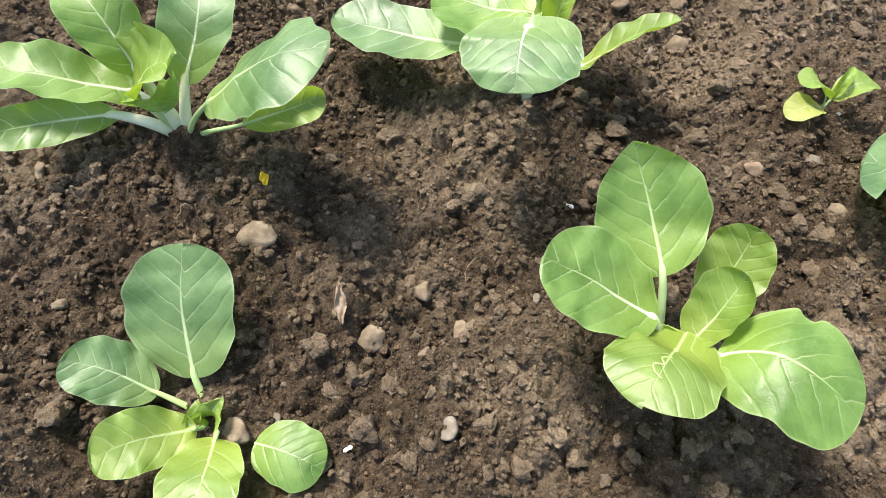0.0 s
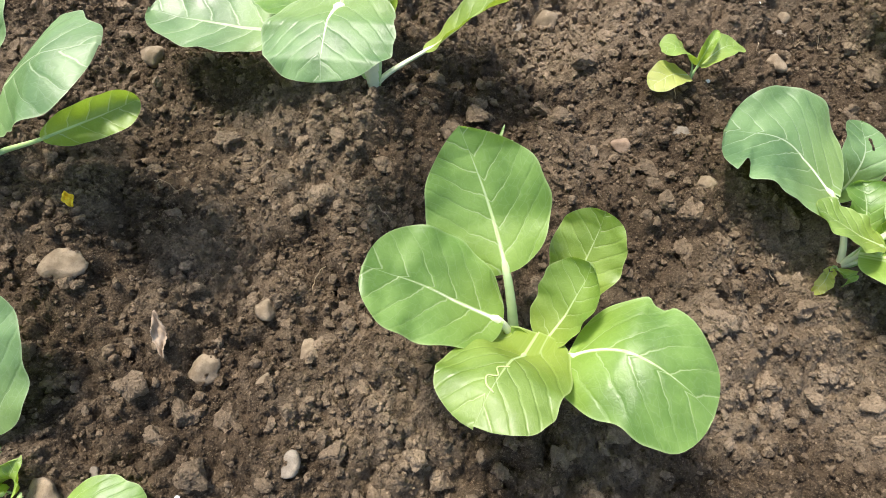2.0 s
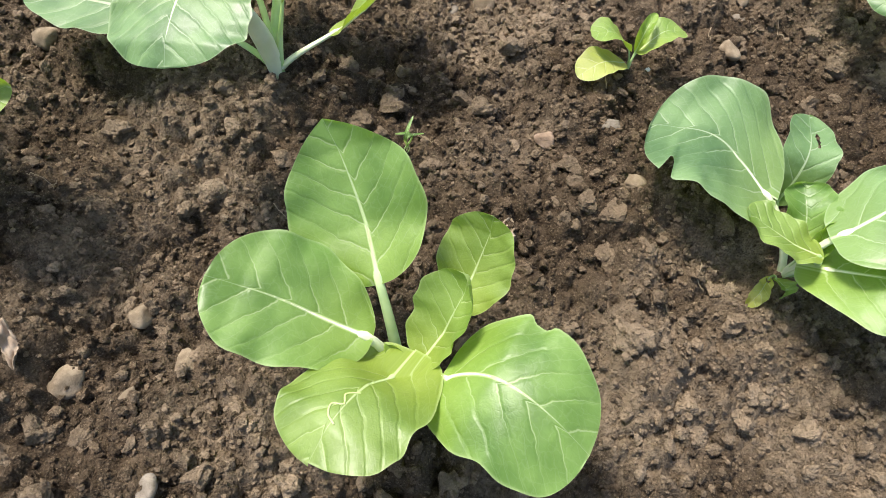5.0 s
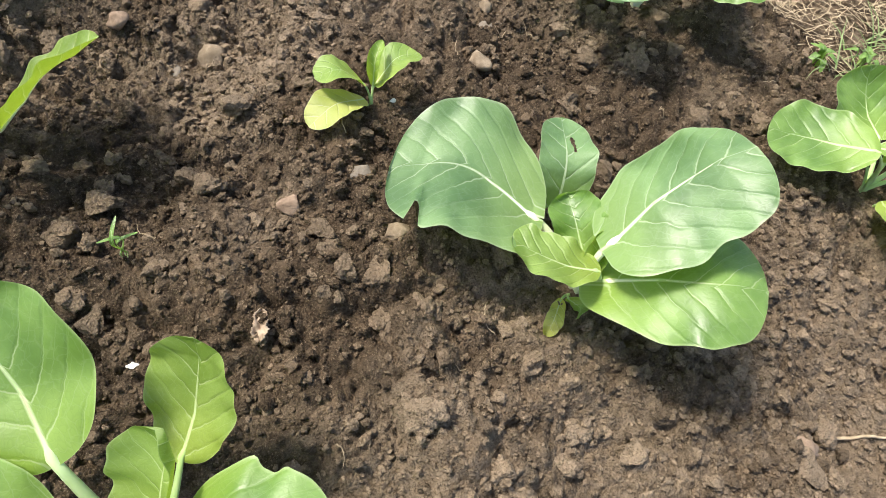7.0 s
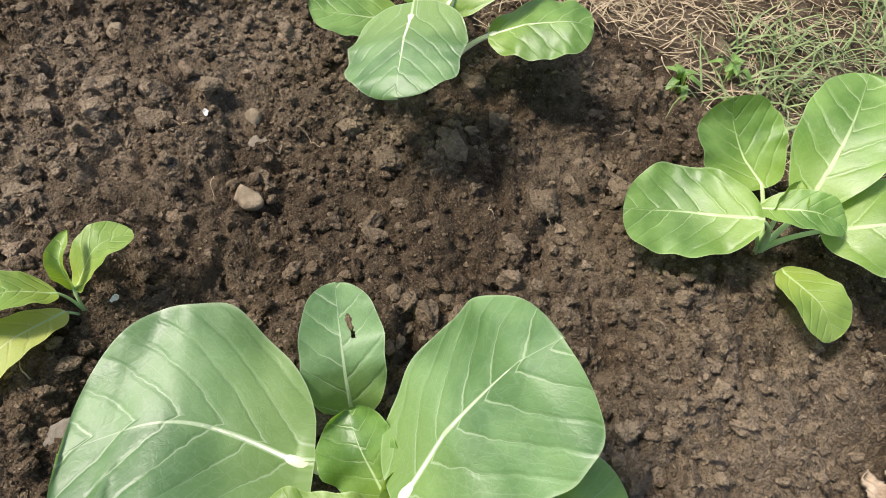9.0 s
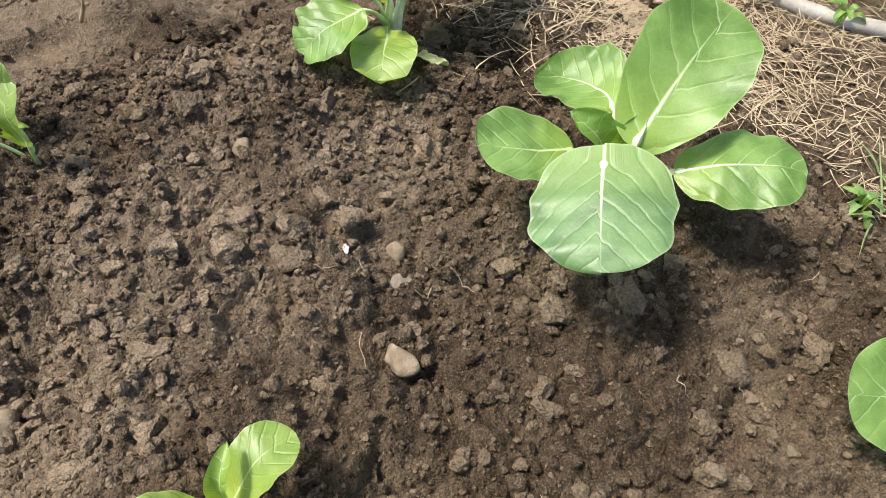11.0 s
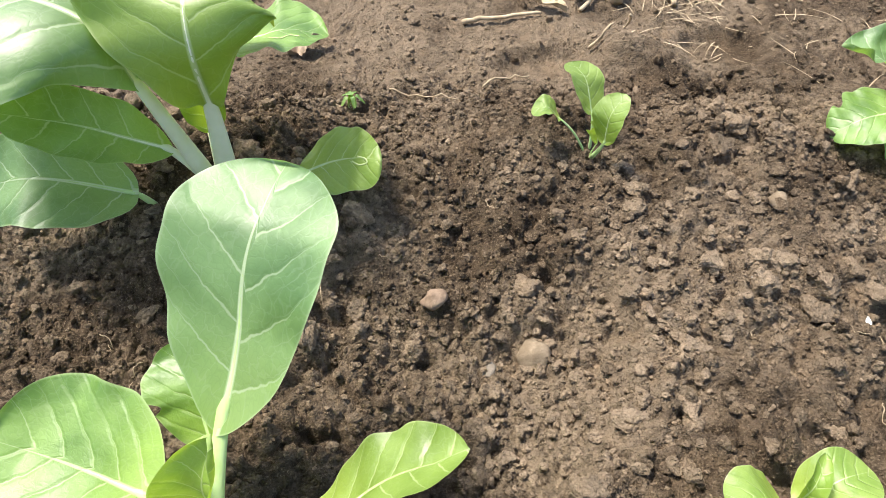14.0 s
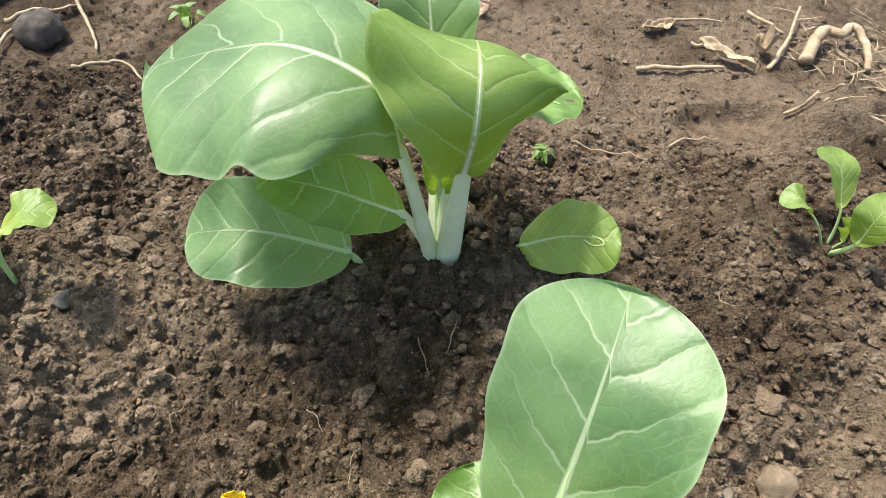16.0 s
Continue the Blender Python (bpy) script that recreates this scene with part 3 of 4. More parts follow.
leaf(A, (0.066, 0.149, 0.000), (0.073, 0.079, 0.03), (0.104, 0.126, 0.03), (0.045, 0.112, 0.03), mat=YOUNG, stalk=0.003, seed=4)
leaf(A, (0.100, 0.152, 0.000), (0.156, 0.140, 0.002), (0.128, 0.122, 0.002), (0.127, 0.174, 0.007), mat=GREEN, stalk=0.0013, seed=5, full=0.42, wave=0.001, foot_at=(0.094, 0.156, -0.035))
leaf(A, (0.056, 0.168, -0.010), (0.064, 0.180, 0.012), width=0.024, tilt=20, mat=YOUNG, stalk=0.0016, wave=0.004, seed=6, fold=0.5)
leaf(A, (0.052, 0.166, -0.010), (0.046, 0.176, 0.008), width=0.018, tilt=-30, mat=YOUNG, stalk=0.0016, wave=0.003, seed=7, fold=0.5)

# the broad plant with six leaves
Bp = plant("bok_choy", (0.412, 0.262, 0.006), "broad young bok choy with six glossy green leaves in dark soil", GROUP)
leaf(Bp, (0.39, 0.304, 0.108), (0.35, 0.379, 0.163), (0.325, 0.346, 0.136), (0.422, 0.334, 0.138), mat=GREEN, stalk=0.0044, cup=0.010, seed=11, blunt=2.1, point=0.95, stalk_mat=STALK_GREEN)
leaf(Bp, (0.386, 0.27, 0.096), (0.294, 0.287, 0.13), (0.346, 0.241, 0.112), (0.326, 0.323, 0.133), mat=GREEN, stalk=0.0046, cup=0.008, seed=12, blunt=2.8, stalk_mat=STALK, full=0.4)
leaf(Bp, (0.44, 0.3, 0.078), (0.458, 0.343, 0.128), (0.424, 0.326, 0.085), (0.476, 0.316, 0.12), mat=LIME, stalk=0.003, cup=0.007, seed=13)
leaf(Bp, (0.422, 0.262, 0.082), (0.443, 0.3, 0.13), (0.414, 0.29, 0.095), (0.45, 0.272, 0.128), mat=LIME, stalk=0.003, cup=0.008, wave=0.003, seed=14, fold=0.3)
leaf(Bp, (0.437, 0.247, 0.096), (0.512, 0.203, 0.122), (0.45, 0.199, 0.116), (0.49, 0.278, 0.128), mat=GREEN, stalk=0.003, cup=0.009, seed=15, bites=[(0.42, 1, 0.13, 0.07)], blunt=3.0, stalk_mat=STALK, wave=0.0015, full=0.3)
leaf(Bp, (0.404, 0.247, 0.092), (0.366, 0.19, 0.122), (0.338, 0.221, 0.116), (0.429, 0.22, 0.118), mat=LIME, stalk=0.003, cup=0.007, seed=16, full=0.28, lobe=0.34, trail=[(0.45, -0.05), (0.52, 0.1), (0.6, 0.02), (0.64, 0.16), (0.72, 0.1), (0.76, -0.06)])
leaf(Bp, (0.404, 0.264, 0.055), (0.398, 0.270, 0.085), width=0.016, mat=YOUNG, stalk=0.002, seed=17, fold=0.7)
leaf(Bp, (0.415, 0.258, 0.055), (0.426, 0.262, 0.085), width=0.018, mat=YOUNG, stalk=0.002, seed=18, fold=0.6)

# the plant with the big bitten leaf
C = plant("bok_choy", (0.716, 0.376, 0.018), "spreading bok choy with big green leaves, one bitten at its edge", GROUP)
leaf(C, (0.677, 0.412, 0.080), (0.584, 0.457, 0.098), (0.626, 0.392, 0.104), (0.65, 0.507, 0.114), mat=BLUE, stalk=0.0044, cup=0.010, seed=21, blunt=3.6, bites=[(0.78, -1, 0.34, 0.034)], stalk_mat=STALK, lobe=0.08, full=0.28, point=0.48)
leaf(C, (0.712, 0.435, 0.042), (0.730, 0.496, 0.082), (0.692, 0.447, 0.085), (0.739, 0.447, 0.089), mat=BLUE, stalk=0.003, seed=22, holes=[(0.72, 0.25, 0.045), (0.62, 0.3, 0.028), (0.67, 0.28, 0.03)])
leaf(C, (0.716, 0.372, 0.098), (0.793, 0.384, 0.163), (0.742, 0.334, 0.122), (0.783, 0.436, 0.128), mat=BLUE, stalk=0.0044, cup=0.010, seed=23, blunt=3.1, lobe=0.1, full=0.3, stalk_mat=STALK, point=0.46)
leaf(C, (0.718, 0.357, 0.070), (0.796, 0.313, 0.106), (0.724, 0.296, 0.094), (0.792, 0.352, 0.11), mat=GREEN, stalk=0.0035, cup=0.007, seed=24, blunt=3.2, stalk_mat=STALK, lobe=0.22, full=0.32)
leaf(C, (0.706, 0.362, 0.08), (0.654, 0.394, 0.088), (0.67, 0.348, 0.096), (0.684, 0.389, 0.088), mat=LIME, stalk=0.003, cup=0.004, seed=25, wave=0.0025)
leaf(C, (0.709, 0.378, 0.065), (0.708, 0.425, 0.082), (0.686, 0.402, 0.080), (0.724, 0.402, 0.090), mat=GREEN, stalk=0.003, wave=0.005, seed=26, fold=0.3)
leaf(C, (0.714, 0.377, 0.055), (0.722, 0.387, 0.092), width=0.02, mat=YOUNG, stalk=0.002, wave=0.004, seed=27, fold=0.6)
leaf(C, (0.696, 0.366, 0.032), (0.680, 0.345, 0.020), width=0.013, mat=FADED, stalk=0.0014, seed=28, wave=0.003)
leaf(C, (0.702, 0.366, 0.032), (0.708, 0.352, 0.026), width=0.014, mat=YOUNG, stalk=0.0014, seed=29)

# the seedling
D = plant("seedling", (0.593, 0.560, 0.046), "small yellow-green seedling with four leaves, one fading", GROUP)
leaf(D, (0.586, 0.564, 0.072), (0.548, 0.557, 0.088), width=0.036, tilt=12, mat=YOUNG, stalk=0.0016, cup=0.003, seed=31, wave=0.001)
leaf(D, (0.597, 0.566, 0.068), (0.636, 0.581, 0.082), width=0.034, tilt=-12, mat=YOUNG, stalk=0.0016, cup=0.003, seed=32, wave=0.001)
leaf(D, (0.584, 0.556, 0.062), (0.538, 0.524, 0.072), width=0.032, mat=FADED, stalk=0.0016, cup=0.003, seed=33, wave=0.001, label="fading yellow leaf")
leaf(D, (0.595, 0.566, 0.068), (0.606, 0.586, 0.094), width=0.013, mat=YOUNG, stalk=0.0014, cup=0.002, seed=34, fold=0.6, wave=0.001)

# the bushy plant on its own mound
E = plant("bok_choy", (-0.040, 0.418, 0.026), "bushy bok choy with pale stalks on a soil mound", GROUP)
leaf(E, (-0.085, 0.432, 0.066), (-0.198, 0.410, 0.100), (-0.146, 0.384, 0.098), (-0.134, 0.445, 0.096), mat=GREEN, stalk=0.0062, cup=0.008, seed=41, wave=0.004, stalk_mat=STALK)
leaf(E, (-0.099, 0.408, 0.058), (-0.192, 0.350, 0.080), (-0.148, 0.352, 0.066), (-0.134, 0.395, 0.086), mat=GREEN, stalk=0.0062, cup=0.008, seed=42, stalk_mat=STALK, droop=0.01)
leaf(E, (-0.070, 0.430, 0.10), (-0.125, 0.470, 0.16), (-0.113, 0.425, 0.15), (-0.058, 0.452, 0.14), mat=GREEN, stalk=0.0062, cup=0.010, seed=43, stalk_mat=STALK)
leaf(E, (-0.031, 0.436, 0.09), (-0.030, 0.520, 0.15), (-0.046, 0.455, 0.14), (0.016, 0.470, 0.14), mat=BLUE, stalk=0.0062, cup=0.010, seed=44, stalk_mat=STALK)
leaf(E, (0.000, 0.414, 0.092), (0.112, 0.412, 0.175), (0.073, 0.356, 0.155), (0.076, 0.443, 0.165), mat=BLUE, stalk=0.0045, cup=0.009, seed=45, bites=[(0.93, 1, 0.25, 0.05)], blunt=3.0, stalk_mat=STALK_GREEN)
leaf(E, (0.024, 0.421, 0.060), (0.088, 0.464, 0.066), width=0.034, tilt=50, mat=YOUNG, stalk=0.0025, seed=46, fold=0.3)
leaf(E, (-0.070, 0.416, 0.085), (-0.020, 0.418, 0.138), width=0.065, tilt=20, mat=YOUNG, stalk=0.004, wave=0.006, seed=47, fold=0.35)
leaf(E, (-0.062, 0.412, 0.080), (-0.030, 0.388, 0.098), width=0.05, tilt=-10, mat=GREEN, stalk=0.003, wave=0.005, seed=48, fold=0.3)

# the plant with the tall upright leaf
Fp = plant("bok_choy", (0.281, 0.522, 0.050), "tall bok choy with one big upright leaf on a soil mound", GROUP)
leaf(Fp, (0.208, 0.528, 0.096), (0.076, 0.560, 0.080), (0.140, 0.508, 0.086), (0.142, 0.578, 0.092), mat=BLUE, stalk=0.003, cup=0.006, seed=51, stalk_mat=STALK_GREEN)
leaf(Fp, (0.262, 0.466, 0.178), (0.257, 0.398, 0.172), (0.211, 0.444, 0.169), (0.305, 0.452, 0.190), mat=BLUE, stalk=0.0075, cup=0.006, seed=52, full=0.3, stalk_mat=STALK, lobe=0.18)
leaf(Fp, (0.288, 0.588, 0.124), (0.315, 0.691, 0.198), (0.257, 0.645, 0.184), (0.345, 0.637, 0.2), mat=BLUE, stalk=0.006, cup=0.008, seed=53, blunt=3.0, full=0.62, stalk_mat=STALK_GREEN, lobe=0.1)
# backlit underside: LIME carries its yellow glow as painted colour
leaf(Fp, (0.330, 0.546, 0.075), (0.411, 0.571, 0.130), width=0.050, tilt=-28, mat=LIME, stalk=0.004, cup=0.008, seed=54, point=0.75, stalk_mat=STALK)
leaf(Fp, (0.275, 0.582, 0.098), (0.258, 0.632, 0.120), width=0.05, tilt=-10, mat=GREEN, stalk=0.003, seed=55, bites=[(0.4, -1, 0.25, 0.04)], stalk_mat=STALK_GREEN)
leaf(Fp, (0.262, 0.545, 0.130), (0.176, 0.570, 0.125), (0.205, 0.520, 0.118), (0.222, 0.602, 0.132), mat=GREEN, stalk=0.003, cup=0.008, seed=56, full=0.4, stalk_mat=STALK_GREEN, lobe=0.1)
leaf(Fp, (0.292, 0.540, 0.110), (0.300, 0.560, 0.165), width=0.035, mat=YOUNG, stalk=0.002, seed=57, fold=0.7)

# the open plant by the grass
G = plant("bok_choy", (1.030, 0.425, 0.020), "open rosette of bok choy with soft green leaves near the grass", GROUP)
leaf(G, (0.994, 0.427, 0.074), (0.932, 0.481, 0.056), (0.942, 0.438, 0.052), (0.99, 0.488, 0.068), mat=GREEN, stalk=0.0023, cup=0.005, seed=61)
leaf(G, (1.044, 0.458, 0.048), (1.052, 0.517, 0.080), (1.018, 0.500, 0.055), (1.085, 0.482, 0.060), mat=GREEN, stalk=0.0023, cup=0.006, seed=62)
leaf(G, (1.052, 0.428, 0.062), (1.130, 0.478, 0.105), (1.062, 0.468, 0.085), (1.107, 0.425, 0.105), mat=GREEN, stalk=0.0023, cup=0.006, seed=63, lobe=0.08)
leaf(G, (1.052, 0.402, 0.058), (1.128, 0.344, 0.066), (1.076, 0.338, 0.062), (1.117, 0.405, 0.080), mat=GREEN, stalk=0.0023, cup=0.007, seed=64, bites=[(0.45, -1, 0.12, 0.03)], lobe=0.1)
leaf(G, (1.012, 0.436, 0.064), (1.048, 0.397, 0.070), width=0.030, tilt=12, mat=GREEN, stalk=0.0018, seed=65, cup=0.003, wave=0.001, full=0.5)
leaf(G, (1.030, 0.430, 0.050), (1.038, 0.436, 0.080), width=0.022, mat=YOUNG, stalk=0.0023, seed=66, fold=0.6)
leaf(G, (1.020, 0.399, 0.030), (1.020, 0.345, 0.022), width=0.042, mat=YOUNG, stalk=0.0012, seed=67, cup=0.003, foot_at=(1.022, 0.404, 0.0), wave=0.001)

# the plant whose front leaf hangs like an apron
H = plant("bok_choy", (0.893, 0.672, 0.040), "bok choy with broad veined leaves, one hanging forward", GROUP)
leaf(H, (0.849, 0.644, 0.124), (0.811, 0.585, 0.114), (0.805, 0.65, 0.108), (0.871, 0.605, 0.128), mat=BLUE, stalk=0.004, cup=0.007, seed=71, full=0.32, blunt=2.8, stalk_mat=STALK, lobe=0.2)
leaf(H, (0.856, 0.682, 0.096), (0.795, 0.702, 0.111), (0.812, 0.66, 0.107), (0.832, 0.715, 0.11), mat=GREEN, stalk=0.003, cup=0.005, seed=72, wave=0.0012)
leaf(H, (0.892, 0.694, 0.110), (0.874, 0.752, 0.105), (0.868, 0.712, 0.108), (0.918, 0.728, 0.125), mat=GREEN, stalk=0.004, cup=0.010, seed=73, stalk_mat=STALK)
leaf(H, (0.888, 0.660, 0.112), (0.975, 0.700, 0.160), (0.902, 0.706, 0.150), (0.962, 0.655, 0.145), mat=GREEN, stalk=0.0045, cup=0.008, seed=74, stalk_mat=STALK)
leaf(H, (0.915, 0.640, 0.092), (0.972, 0.596, 0.110), (0.925, 0.600, 0.095), (0.966, 0.640, 0.108), mat=GREEN, stalk=0.0035, cup=0.006, seed=75, stalk_mat=STALK)
leaf(H, (0.884, 0.670, 0.085), (0.858, 0.694, 0.118), width=0.026, tilt=-30, mat=GREEN, stalk=0.0025, seed=76, fold=0.6)
leaf(H, (0.892, 0.668, 0.085), (0.900, 0.672, 0.120), width=0.02, mat=YOUNG, stalk=0.002, seed=77, fold=0.7)

# the plant at the bed's far edge
I = plant("bok_choy", (0.825, 0.915, 0.022), "bushy bok choy with crinkled leaves at the bed's edge", GROUP)
leaf(I, (0.785, 0.886, 0.086), (0.729, 0.878, 0.063), width=0.058, mat=GREEN, stalk=0.003, cup=0.004, seed=81, tilt=-8, bites=[(0.75, 1, 0.3, 0.05)], blunt=2.0)
leaf(I, (0.808, 0.886, 0.056), (0.779, 0.828, 0.060), width=0.054, mat=YOUNG, stalk=0.003, cup=0.004, seed=82, full=0.4, lobe=0.15)
leaf(I, (0.830, 0.900, 0.085), (0.905, 0.930, 0.100), width=0.075, tilt=-12, mat=BLUE, stalk=0.004, seed=83, wave=0.004, stalk_mat=STALK)
leaf(I, (0.800, 0.915, 0.085), (0.745, 0.950, 0.105), width=0.055, mat=BLUE, stalk=0.0035, seed=84, wave=0.006, fold=0.4)
leaf(I, (0.820, 0.920, 0.085), (0.805, 0.975, 0.165), width=0.06, mat=GREEN, stalk=0.0045, seed=85, stalk_mat=STALK)
leaf(I, (0.840, 0.925, 0.085), (0.865, 0.975, 0.155), width=0.06, mat=GREEN, stalk=0.0045, seed=86, stalk_mat=STALK)
leaf(I, (0.850, 0.930, 0.070), (0.960, 0.955, 0.095), width=0.07, mat=GREEN, stalk=0.004, seed=87)
leaf(I, (0.815, 0.900, 0.080), (0.835, 0.890, 0.125), width=0.045, mat=YOUNG, stalk=0.003, seed=88, fold=0.6)

# the big plant with thick white stalks
J = plant("bok_choy", (0.221, 0.803, 0.052), "large bok choy with thick white stalks and broad arching leaves", GROUP)
arched_leaf(J, [(0.196, 0.788, 0.166), (0.184, 0.788, 0.210), (0.140, 0.796, 0.224), (0.095, 0.801, 0.213), (0.050, 0.800, 0.196)], [0.006, 0.034, 0.066, 0.076, 0.076, 0.072, 0.052], [0.006, 0.026, 0.052, 0.066, 0.070, 0.066, 0.048],
            fall=(20, 2), roll=(0, 0), mat=BLUE, stalk=0.0078, stalk_mat=STALK, seed=91, foot_at=(0.216, 0.800, gz(0.216, 0.800) - 0.015), straight=0.95)
# LIME puts the glow of sun through this leaf into its colour
arched_leaf(J, [(0.232, 0.800, 0.140), (0.237, 0.788, 0.186), (0.236, 0.802, 0.216), (0.231, 0.835, 0.214), (0.226, 0.868, 0.188)], [0.008, 0.030, 0.056, 0.060, 0.052, 0.036], [0.008, 0.026, 0.050, 0.056, 0.050, 0.034],
            fall=(-14, 26), roll=(0, 0), mat=LIME, stalk=0.0085, stalk_mat=STALK, seed=92, wave=0.005, foot_at=(0.225, 0.797, gz(0.225, 0.797) - 0.015), straight=0.8)
leaf(J, (0.236, 0.862, 0.15), (0.305, 0.874, 0.152), width=0.082, tilt=-8, mat=GREEN, stalk=0.004, seed=93, holes=[(0.86, 0.1, 0.04)], point=0.85, stalk_mat=STALK, trail=[(0.4, 0.3), (0.52, 0.42), (0.62, 0.3), (0.72, 0.38)])
leaf(J, (0.196, 0.788, 0.112), (0.122, 0.752, 0.172), width=0.05, tilt=-30, mat=GREEN, stalk=0.005, seed=94, stalk_mat=STALK, straight=0.9, full=0.6)
# this leaf faces the sky; BLUE paints its pale sheen
leaf(J, (0.154, 0.784, 0.068), (0.048, 0.77, 0.082), (0.104, 0.739, 0.08), (0.098, 0.8, 0.12), mat=BLUE, stalk=0.0030, cup=0.006, seed=95, wave=0.003, foot_at=(0.166, 0.790, 0.030), full=0.42)
leaf(J, (0.281, 0.814, 0.064), (0.346, 0.808, 0.086), (0.32, 0.798, 0.062), (0.31, 0.844, 0.088), mat=YOUNG, stalk=0.0022, cup=0.003, seed=96, foot_at=(0.266, 0.824, 0.030), trail=[(0.62, 0.1), (0.72, 0.22), (0.82, 0.16), (0.8, 0.02), (0.7, -0.04)])
leaf(J, (0.205, 0.868, 0.150), (0.186, 0.930, 0.235), width=0.065, tilt=-10, mat=BLUE, stalk=0.0075, seed=97, stalk_mat=STALK, straight=0.7)
leaf(J, (0.215, 0.825, 0.100), (0.210, 0.838, 0.165), width=0.04, mat=YOUNG, stalk=0.004, seed=98, fold=0.7)

# two more seedlings
S = plant("seedling", (0.522, 0.868, 0.036), "tiny green seedling with thin stems on crumbly soil", GROUP)
leaf(S, (0.490, 0.870, 0.080), (0.466, 0.869, 0.086), width=0.025, mat=LIME, stalk=0.0017, seed=101, cup=0.003, wave=0.001)
leaf(S, (0.52, 0.884, 0.076), (0.501, 0.921, 0.1), width=0.034, tilt=10, mat=LIME, stalk=0.0019, seed=102, cup=0.003, wave=0.001)
leaf(S, (0.528, 0.853, 0.07), (0.538, 0.866, 0.11), width=0.029, tilt=-12, mat=LIME, stalk=0.0024, seed=103, cup=0.003, wave=0.001)
leaf(S, (0.525, 0.862, 0.060), (0.533, 0.858, 0.080), width=0.012, mat=YOUNG, stalk=0.0012, seed=104, fold=0.5)
S2 = plant("seedling", (-0.083, 0.742, 0.036), "single-leaved seedling on a thin pale stem", GROUP)
leaf(S2, (-0.070, 0.750, 0.085), (-0.036, 0.766, 0.094), width=0.04, tilt=-5, mat=YOUNG, stalk=0.0018, seed=111, cup=0.003)
leaf(S2, (-0.092, 0.748, 0.085), (-0.125, 0.752, 0.092), width=0.036, mat=YOUNG, stalk=0.0018, seed=112, cup=0.003)


# ---- stones and larger clods ----
def stone(name, x, y, size, mat, label, category, seed, flat=0.7, long=1.25, sink=0.28, rough=0.13, subdiv=3, group="", cuts=6):
    rs = np.random.RandomState(seed)
    v, f = ico(subdiv)
    w = lump(v, rs, rough, cuts) * np.array([long, 1.0, flat]) * size / 2
    ang = rs.uniform(0, 6.28)
    c, t = math.cos(ang), math.sin(ang)
    w = np.stack([w[:, 0] * c - w[:, 1] * t, w[:, 0] * t + w[:, 1] * c, w[:, 2]], -1)
    ob = mesh_ob(name, w, [tuple(int(i) for i in q) for q in f], mat)
    ob.location = (x, y, gz(x, y) + size * flat * (0.5 - sink))
    return tagged(ob, label, category, group)


PEBBLES = [(0.057, 0.322, 0.030, "tan"), (0.209, 0.307, 0.019, "tan"), (0.252, 0.275, 0.020, "tan"), (0.173, 0.252, 0.023, "tan"), (0.248, 0.184, 0.017, "grey"),
           (0.219, 0.245, 0.009, "tan"), (-0.094, 0.238, 0.012, "tan"), (-0.168, 0.364, 0.014, "tan"), (0.079, 0.160, 0.019, "tan"), (0.312, 0.309, 0.009, "grey"),
           (0.587, 0.435, 0.017, "tan"), (0.516, 0.475, 0.016, "red"), (0.570, 0.489, 0.014, "grey"), (0.706, 0.615, 0.019, "tan"), (0.468, 0.686, 0.027, "tan"),
           (0.389, 0.724, 0.018, "red"), (0.731, 0.671, 0.016, "grey"), (0.251, 0.995, 0.017, "grey"), (-0.044, 0.734, 0.014, "grey"), (0.663, 0.802, 0.017, "tan"),
           (0.108, 0.176, 0.008, "grey"), (0.062, 0.560, 0.022, "tan"), (0.735, 0.690, 0.014, "tan"), (0.433, 0.677, 0.010, "grey")]
KINDS = {"tan": (STONE, "rough tan pebble resting on the soil"), "grey": (STONE_GREY, "pale grey pebble resting on the soil"), "red": (STONE_RED, "reddish brown pebble resting on the soil")}
for i, (x, y, size, kind) in enumerate(PEBBLES):
    stone("pebble", x, y, size, KINDS[kind][0], KINDS[kind][1], "pebble", 500 + i, group="pebbles on the bed", long=1.15 + 0.2 * (i % 3) / 2, flat=0.8)
stone("stone", -0.297, 1.112, 0.052, STONE_DARK, "dark round stone lying on the path", "stone", 561, long=1.1, flat=0.85, sink=0.2)
stone("pebble", 0.864, 0.229, 0.020, STONE_RED, "long pinkish tan stone lying on the soil", "pebble", 560, long=1.7)
for i, (x, y, size) in enumerate([(0.790, 0.763, 0.036), (0.733, 0.831, 0.028), (0.683, 0.276, 0.024), (0.593, 0.375, 0.024), (0.577, 0.307, 0.034), (-0.025, 0.362, 0.024),
                                  (0.464, 0.740, 0.030), (0.600, 0.700, 0.024), (0.70, 0.74, 0.022), (0.655, 0.62, 0.022), (0.36, 0.44, 0.026),
                                  (0.30, 0.24, 0.020), (0.15, 0.20, 0.020), (0.52, 0.62, 0.024), (0.80, 0.45, 0.022), (0.94, 0.33, 0.022), (0.86, 0.36, 0.020), (0.12, 0.72, 0.022),
                                  (0.33, 0.72, 0.024), (0.55, 0.80, 0.026), (0.66, 0.90, 0.026), (0.42, 0.92, 0.026), (0.36, 0.56, 0.024), (0.15, 0.47, 0.026)]):
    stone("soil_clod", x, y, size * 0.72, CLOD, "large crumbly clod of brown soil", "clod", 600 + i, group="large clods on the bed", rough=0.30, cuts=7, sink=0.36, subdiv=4)


